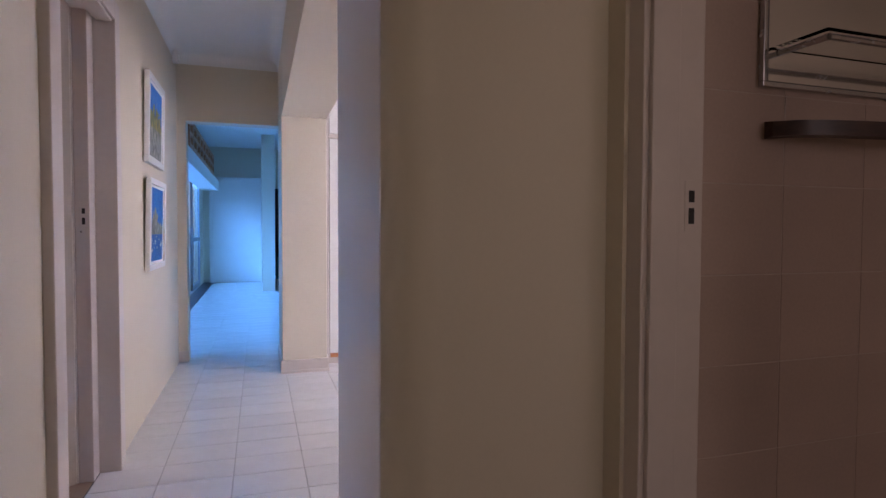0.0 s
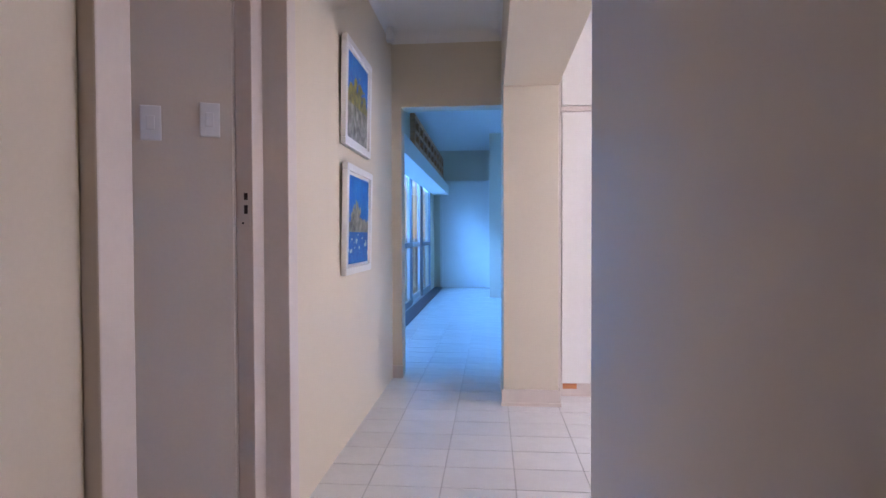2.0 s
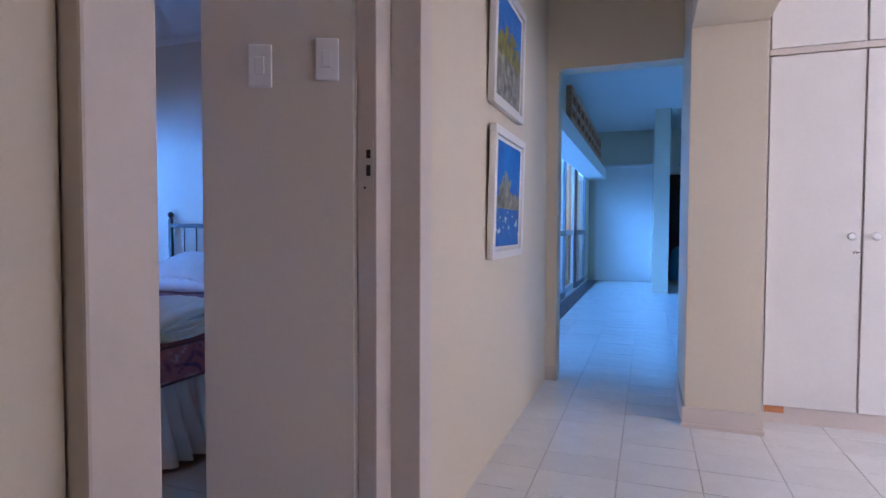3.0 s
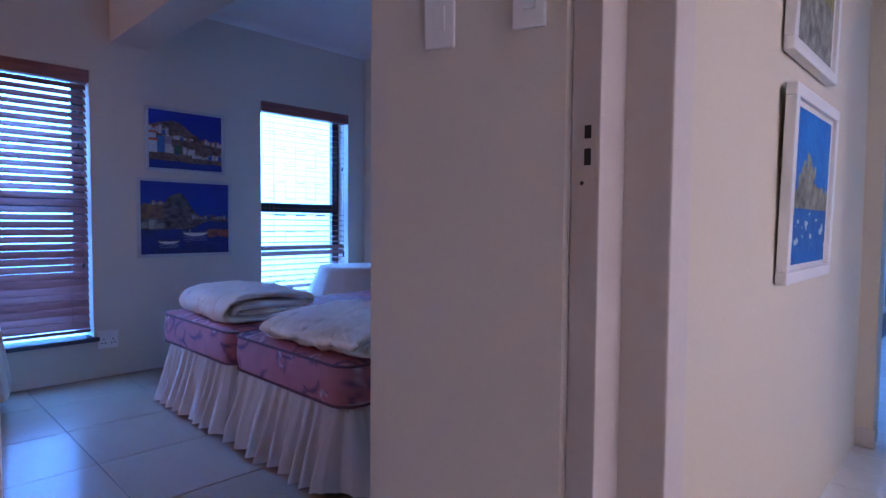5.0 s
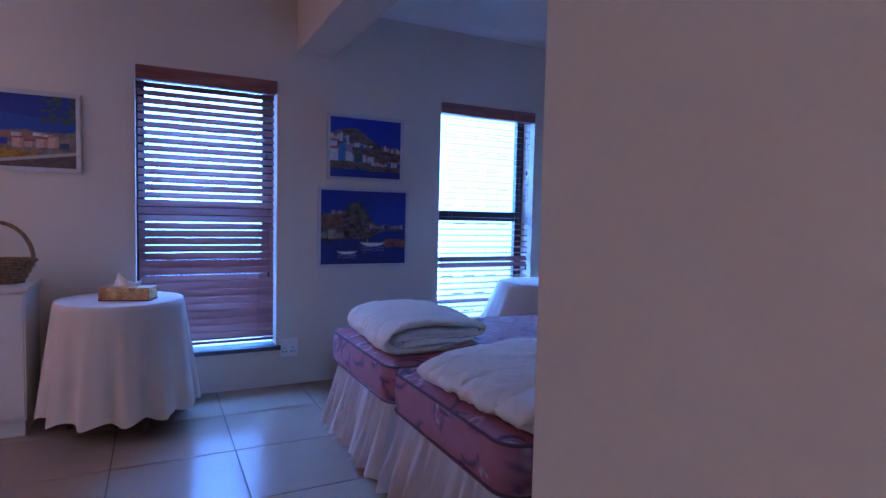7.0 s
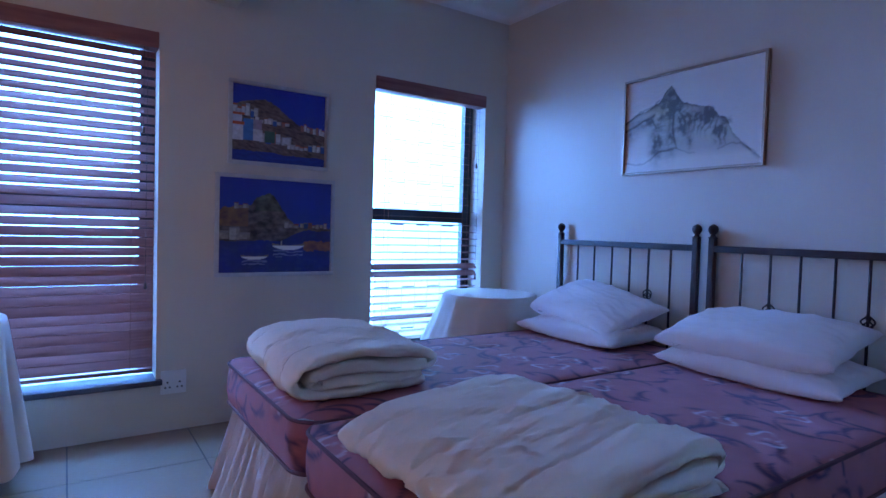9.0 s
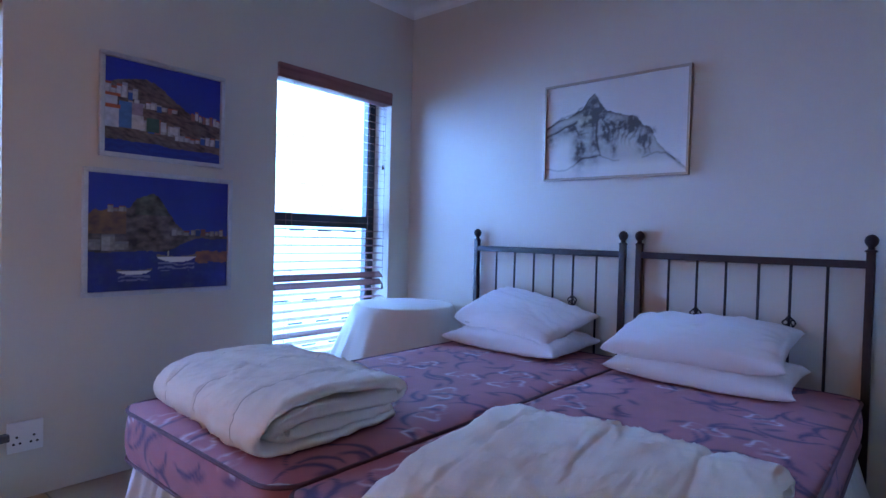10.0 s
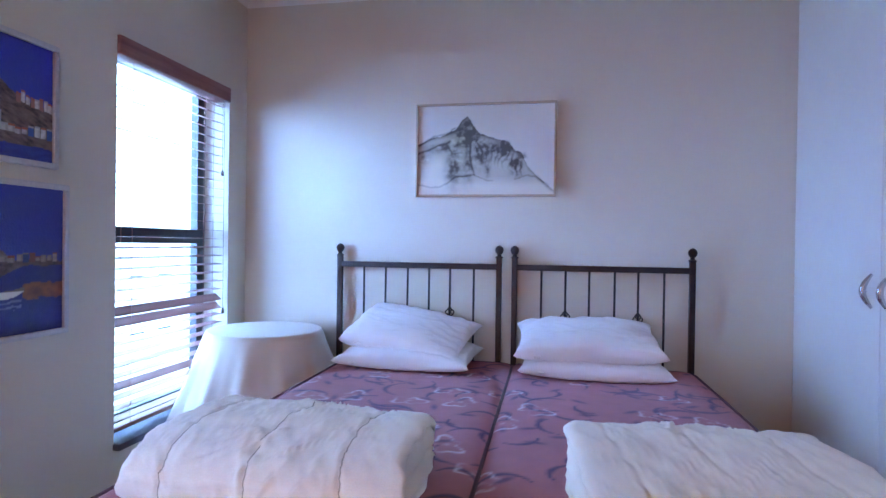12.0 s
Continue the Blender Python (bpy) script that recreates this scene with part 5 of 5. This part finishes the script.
def duvet(label, path, thick, w, m, seed, quilt=0.20, sag=0.0, skew=0.0, flat=1.0):
    """A quilt folded in layers: its profile lies in y and z, and it runs along x."""
    t = thing("folded_duvet", label, "duvet", "folded duvets")
    out, _ = ribbon([(a, b * flat) for a, b in path], thick)
    nv, nu = len(out), 170
    cen = out.mean(axis=0)
    verts = []
    arc = np.concatenate([[0], np.cumsum(np.linalg.norm(np.diff(out, axis=0), axis=1))])
    dn = np.gradient(out, axis=0)
    dn /= np.linalg.norm(dn, axis=1)[:, None] + 1e-9

    def seams_at(s):
        return 0.022 * fnoise(s * 3, seed)

    for i in range(nu):
        u = i / (nu - 1)
        endf = min(1, min(u, 1 - u) / 0.05)
        rnd_ = math.sqrt(max(0.0, 1 - (1 - endf) ** 2))
        for j in range(nv):
            y, z = out[j]
            nx, nz = -dn[j][1], dn[j][0]
            x = (u - 0.5) * w + skew * (y - cen[0])
            x += 0.026 * fnoise(y * 5, z * 14, seed) * abs(2 * u - 1) ** 3
            a = u * w
            d = abs((a - seams_at(arc[j])) % quilt - quilt / 2)
            puff = -0.0038 * math.exp(-(d / 0.007) ** 2) - 0.0012 * math.exp(-(d / 0.028) ** 2)
            d2 = abs((arc[j] + 0.02 * fnoise(a * 4, seed + 3)) % 0.21 - 0.105)
            puff -= 0.003 * math.exp(-(d2 / 0.007) ** 2) + 0.001 * math.exp(-(d2 / 0.028) ** 2)
            wr = 0.0065 * fnoise(u * 3.2 + seed, arc[j] * 3.0, seed) + 0.0034 * fnoise(u * 9 + arc[j] * 5, arc[j] * 8 - u * 3 + seed, seed, 3)
            crease = 1 - abs(fnoise((a + 0.7 * arc[j]) * 13 + seed, (arc[j] - 0.7 * a) * 4, seed + 7)) * 2.2
            tug = 1 - abs(fnoise((a - 0.9 * arc[j]) * 9 + seed * 3, (arc[j] + 0.9 * a) * 2.4, seed + 11, 2)) * 2.6
            wr += 0.022 * max(0, tug - 0.62) * math.exp(-((u - 0.5) / 0.28) ** 2)
            wr += 0.010 * max(0, crease - 0.45) * (0.35 + 0.65 * math.exp(-(d / 0.06) ** 2))
            off = puff + wr - (1 - rnd_) * thick * 0.42
            zz = z + nz * off
            verts.append((x, y + nx * off, max(0.002, zz + sag * (2 * u - 1) ** 2 * (z / 0.15))))
    faces = []
    for i in range(nu - 1):
        for j in range(nv):
            k = (j + 1) % nv
            faces.append((i * nv + j, i * nv + k, (i + 1) * nv + k, (i + 1) * nv + j))
    half = (nv - 8) // 2
    for i in (0, nu - 1):
        for j in range(1, half):
            a, b, c, d = i * nv + j - 1, i * nv + j, i * nv + (nv - 5 - j) % nv, i * nv + (nv - 4 - j) % nv
            if len({a, b, c, d}) == 4:
                faces.append((a, b, c, d))
    me = bpy.data.meshes.new("quilt")
    me.from_pydata(verts, [], faces)
    me.materials.append(M_DUVET)
    me.polygons.foreach_set("use_smooth", [True] * len(me.polygons))
    bm = bmesh.new()
    bm.from_mesh(me)
    bmesh.ops.recalc_face_normals(bm, faces=bm.faces)
    bm.to_mesh(me)
    bm.free()
    new("quilt", me).parent = t
    # machine stitching in each channel, along the outer side of the folds
    for k in range(1 + int(w / quilt)):
        st = bmesh.new()
        prev = None
        for j in range(2, half - 1):
            a = quilt * (k + 0.5) + seams_at(arc[j])
            if not 0.03 * w < a < 0.97 * w:
                prev = None
                continue
            p = verts[min(nu - 1, round(a / w * (nu - 1))) * nv + j]
            cur = []
            for s_ in (-0.0016, 0.0016):
                cur.append(st.verts.new((p[0] + s_, p[1] - dn[j][1] * 0.0012, p[2] + dn[j][0] * 0.0012)))
            if prev:
                st.faces.new((prev[0], prev[1], cur[1], cur[0]))
            prev = cur
        part("stitch_seam", st, M_STITCH, t, "stitched quilting seam")
    t.matrix_basis = m
    return t


FOLD_A = [(0.50, 0.024), (0.30, 0.022), (0.12, 0.020), (0.03, 0.030), (0.0, 0.085), (0.03, 0.140), (0.14, 0.165), (0.30, 0.170), (0.46, 0.155), (0.545, 0.128), (0.545, 0.098), (0.46, 0.092), (0.30, 0.108), (0.15, 0.112), (0.075, 0.095), (0.075, 0.066), (0.12, 0.062), (0.28, 0.068), (0.48, 0.056)]
FOLD_B = [(0.56, 0.024), (0.40, 0.020), (0.10, 0.020), (0.0, 0.028), (-0.03, 0.055), (0.02, 0.076), (0.20, 0.066), (0.42, 0.064), (0.555, 0.072), (0.59, 0.098), (0.54, 0.124), (0.40, 0.130), (0.16, 0.118), (0.0, 0.100), (-0.06, 0.070)]
duvet("cream quilted duvet folded into a thick stack", [(y * 0.91, z) for y, z in FOLD_A], 0.036, 0.64, pose(-3.655, 4.735, BED_TOP, 0, 0, -4), 2.0, quilt=0.205, skew=-0.12, flat=0.79)
duvet("cream quilted duvet folded flat across the mattress foot", [(y * 0.87, z) for y, z in FOLD_B], 0.040, 0.620, pose(-2.635, 4.770, BED_TOP, 0, 0, 3), 6.0, quilt=0.195, skew=-0.05, flat=0.84)


def round_table(cx, cy, r, label, seed, flare=0.062, legs=3, fall=0.588):
    t = thing("side_table", "round wooden table hidden under its cloth", "table", "round side tables", at=(cx, cy, 0))
    part("tabletop", lathe(bmesh.new(), [(r - 0.012, 0.618), (r - 0.004, 0.622), (r - 0.004, 0.636), (r - 0.012, 0.640)], n=40), M_WOODDARK, t)
    for k in range(legs):
        a = 2 * math.pi * k / legs + 0.5
        part("leg", rod(bmesh.new(), (0.23 * math.cos(a), 0.23 * math.sin(a), 0), (0.16 * math.cos(a), 0.16 * math.sin(a), 0.62), 0.016, 0.022), M_WOODDARK, t)
    c = thing("tablecloth", label, "tablecloth", "round tablecloths", at=(cx, cy, 0))
    nu, pts = 220, []
    prof = [(0.0, 0)] + [(r * f, 0) for f in (0.3, 0.6, 0.85, 0.95)]
    drop = 22
    for i in range(nu):
        a = 2 * math.pi * i / nu
        nf = 13
        ph = nf * a + 1.3 * fnoise(math.cos(a) * 1.5, math.sin(a) * 1.5, seed)
        am = 0.75 + 0.5 * fnoise(math.cos(a) * 2.2, math.sin(a) * 2.2, seed + 4)
        for rr, _ in prof:
            pts.append((rr * math.cos(a), rr * math.sin(a), 0.6435 + 0.0015 * fnoise(rr * 9 * math.cos(a), rr * 9 * math.sin(a), seed)))
        for k in range(drop):
            s = k / (drop - 1)
            fold = max(0.0, s - 0.06)
            rr = r + 0.004 + flare * s + am * (0.034 * fold ** 0.8) * (math.sin(ph) + 0.35 * math.sin(2 * ph + seed))
            z = 0.6435 - 0.010 * min(1, s * 8) - (fall + 0.012 * math.sin(ph + 1)) * s
            if k == 0:
                rr = r
            pts.append((max(XW + 0.006 + 0.004 * s - cx, rr * math.cos(a)), min(6.648 - cy, rr * math.sin(a)), z))
    ob = new("cloth", grid_mesh("cloth", pts, nu, len(prof) + drop, M_CLOTH, close_u=True))
    ob.parent = c
    return c


round_table(-4.395, 3.700, 0.288, "cream cloth draped in folds over a round table", 1.0, fall=0.53)
round_table(-4.425, 6.315, 0.278, "pale cloth draped over the round bedside table", 5.0, 0.225)

# tissue box
tis = thing("tissue_box", "yellow patterned cardboard tissue box", "tissue box")
part("box", boxes((-0.117, 0.117, -0.058, 0.058, 0.004, 0.066), bevel=0.003), M_CARD, tis)
part("base_band", boxes((-0.118, 0.118, -0.059, 0.059, 0.0, 0.007)), M_CARDDARK, tis, "dark printed edge")
pts = []
for i in range(18):
    for j in range(10):
        u, v = i / 17, j / 9
        pts.append((-0.07 + 0.12 * u + 0.012 * v, 0.018 * math.sin(7 * u + 2 * v) * (0.4 + v), 0.064 + 0.055 * v * (0.8 + 0.35 * math.sin(5 * u + 1)) + 0.006 * fnoise(u * 5, v * 5)))
ob = new("tissue", grid_mesh("tissue", pts, 18, 10, M_TISSUE))
ob.parent = tis
tis.matrix_basis = pose(-4.335, 3.735, 0.6455, 0, 0, 90 - 18)

# wall socket by the window
soc = thing("wall_socket", "square white double wall socket", "socket", at=(XW + 0.001, 4.612, 0.24))
part("plate", boxes((0, 0.010, -0.057, 0.057, -0.057, 0.057), bevel=0.003), M_PLASTIC, soc)
for sy in (-0.027, 0.027):
    bm = bmesh.new()
    for dy, dz in ((0, 0.012), (-0.010, -0.012), (0.010, -0.012)):
        rod(bm, (0.0098, sy + dy, -0.012 + dz), (0.0108, sy + dy, -0.012 + dz), 0.0045, n=10)
    part("outlet", bm, M_DARKMETAL, soc, "three round socket holes")
    part("rocker", boxes((0.010, 0.013, sy - 0.008, sy + 0.008, 0.024, 0.044), bevel=0.001), M_PLASTIC, soc)

# low white cabinet in the corner, with a basket on it
cab = thing("low_cabinet", "low white painted cabinet against the wall", "cabinet")
part("body", boxes((XW + 0.004, -4.36, 2.30, 3.305, 0.08, 0.700), bevel=0.003), M_WHITE, cab)
part("top", boxes((XW + 0.004, -4.335, 2.28, 3.322, 0.700, 0.722), bevel=0.004), M_WHITE, cab)
part("plinth", boxes((XW + 0.02, -4.38, 2.32, 3.295, 0.0, 0.08)), M_WHITE, cab)
for a, b in ((2.305, 2.80), (2.806, 3.30)):
    d = part("door", boxes((-4.36, -4.342, a, b, 0.10, 0.690), bevel=0.003), M_WHITE, cab)
bas = thing("wicker_basket", "brown woven wicker basket with a hooped handle", "basket", at=(-4.54, 3.16, 0.722))
bm = bmesh.new()
for k in range(9):
    z = 0.006 + k * 0.0135
    r0 = 0.095 + 0.006 * k
    prev = None
    for i in range(37):
        a = 2 * math.pi * i / 36
        rr = r0 + 0.004 * math.sin(9 * a + math.pi * k)
        p = (rr * 0.8 * math.cos(a), rr * 1.15 * math.sin(a), z)
        if prev:
            rod(bm, prev, p, 0.0075, n=5)
        prev = p
part("weave", bm, M_CANE, bas)
bm = bmesh.new()
prev = None
for i in range(19):
    a = math.pi * i / 18
    p = (0, 0.155 * math.cos(a), 0.11 + 0.19 * math.sin(a))
    if prev:
        rod(bm, prev, p, 0.010, n=7)
    prev = p
part("handle", bm, M_CANE, bas, "thick wicker hoop handle")
part("bottom", lathe(bmesh.new(), [(0.07, 0.0), (0.075, 0.006)], n=20), M_CANE, bas)

# wardrobe beside the beds
WX = -1.872
wd = thing("wardrobe", "tall white built-in wardrobe with curved chrome handles", "wardrobe")
part("carcass", boxes((WX + 0.022, XB - 0.002, 5.20, 6.652, 0.06, CEIL - 0.003)), M_WHITE, wd)
part("plinth", boxes((WX + 0.05, XB - 0.002, 5.21, 6.652, 0.0, 0.06)), M_WHITE, wd)
for a, b, hy in ((5.205, 5.926, 5.873), (5.930, 6.650, 5.982)):
    d = part("door", boxes((WX, WX + 0.020, a, b, 0.065, CEIL - 0.01), bevel=0.003), M_WHITE, wd)
    arc = [i / 16 for i in range(17)]
    bm = tube(bmesh.new(), [(WX - 0.002 - 0.030 * math.sin(math.pi * t), hy, 0.872 + 0.123 * t) for t in arc], [0.005 + 0.006 * math.sin(math.pi * t) for t in arc])
    part("handle", bm, M_CHROME, d, "curved chrome bow handle", True)


# ---- tiles: each lies in its bed of grout ----
def tile_field(floor, x_lines, y_lines, x0, x1, y0, y1, joint, material, keep, seed, rest_name, lift=0.003):
    """Tiles between grid lines, cut to a rectangle; those that keep() picks are objects, the rest is one mesh."""
    rnd = random.Random(seed)
    shared, rest, n = {}, bmesh.new(), 0
    for xa, xb in zip(x_lines, x_lines[1:]):
        for ya, yb in zip(y_lines, y_lines[1:]):
            a, b, c, d = max(xa + joint / 2, x0), min(xb - joint / 2, x1), max(ya + joint / 2, y0), min(yb - joint / 2, y1)
            if b - a < 0.01 or d - c < 0.01:
                continue
            w, l = round(b - a, 4), round(d - c, 4)
            cx, cy = (a + b) / 2, (c + d) / 2
            z = -0.0028 + lift + rnd.uniform(-0.0004, 0.0004)
            if keep(cx, cy) and n < 300:
                if (w, l) not in shared:
                    shared[w, l] = mesh_of("tile", box(bmesh.new(), -w / 2, w / 2, -l / 2, l / 2, -0.008, 0.0, 0.0012), material)
                t = new("tile", shared[w, l])
                t.parent = floor
                t.matrix_basis = pose(cx, cy, z, rnd.uniform(-0.06, 0.06), rnd.uniform(-0.06, 0.06), 0)
                n += 1
            else:
                box(rest, a, b, c, d, z - 0.008, z)
    if rest.verts:
        part(rest_name, rest, material, floor)["kind"] = "stuff"
    else:
        rest.free()


def lines(anchor, step, lo, hi):
    k = math.floor((lo - anchor) / step)
    out = []
    while anchor + k * step < hi + step:
        out.append(anchor + k * step)
        k += 1
    return out


TXS, TYS = lines(-0.640, 0.300, -1.8, 2.7), lines(5.300, 0.2055, -0.9, 14.0)
tile_field(FLOOR_A, TXS, TYS, XB + 0.06, 2.095, -0.7, 6.80, 0.0045, M_TILE, lambda x, y: x < 0.75 and y > 2.8 or (x < 0.15 and y > 1.5), 1, "far_tiles")
tile_field(FLOOR_A, lines(2.06, 0.3, 2.1, 3.6), TYS, 2.099, 3.6, 3.4, 6.65, 0.0045, M_TILE, lambda x, y: False, 4, "far_tiles")
tile_field(FLOOR_H, TXS, TYS, HX - 0.02, HR, 6.80, HY, 0.0045, M_TILE, lambda x, y: y < 10 and x < 0.2, 2, "far_tiles")
tile_field(FLOOR_B, lines(-3.800, 0.500, -5, -1), lines(4.180, 0.500, 1.8, 7), XW - 0.02, XB + 0.05, 1.9, 6.655, 0.005, M_BTILE, lambda x, y: True, 3, "far_tiles")


# pink wall tiles of the bathroom
back = setting("wall_bathroom_tiled", boxes((0.307, 2.0, 2.6668, 2.688, 0, CEIL)), M_PINKGROUT, "bathroom wall with pink-beige tiles", "wall")
shared = {}
rnd = random.Random(9)
for xa, xb in zip(lines(0.600, 0.25, 0.307, 2.0), lines(0.600, 0.25, 0.307, 2.0)[1:]):
    for za, zb in zip(lines(0.975, 0.2, 0.0, CEIL), lines(0.975, 0.2, 0.0, CEIL)[1:]):
        a, b, c, d = max(xa + 0.001, 0.308), min(xb - 0.001, 1.999), max(za + 0.001, 0), min(zb - 0.001, CEIL)
        if b - a < 0.01 or d - c < 0.01:
            continue
        k = (round(b - a, 4), round(d - c, 4))
        if k not in shared:
            shared[k] = mesh_of("tile", box(bmesh.new(), -k[0] / 2, k[0] / 2, -0.008, 0, -k[1] / 2, k[1] / 2, 0.0015), M_PINKTILE)
        t = new("tile", shared[k])
        t.parent = back
        t.matrix_basis = pose((a + b) / 2, 2.6735 + rnd.uniform(-0.0004, 0.0004), (c + d) / 2)
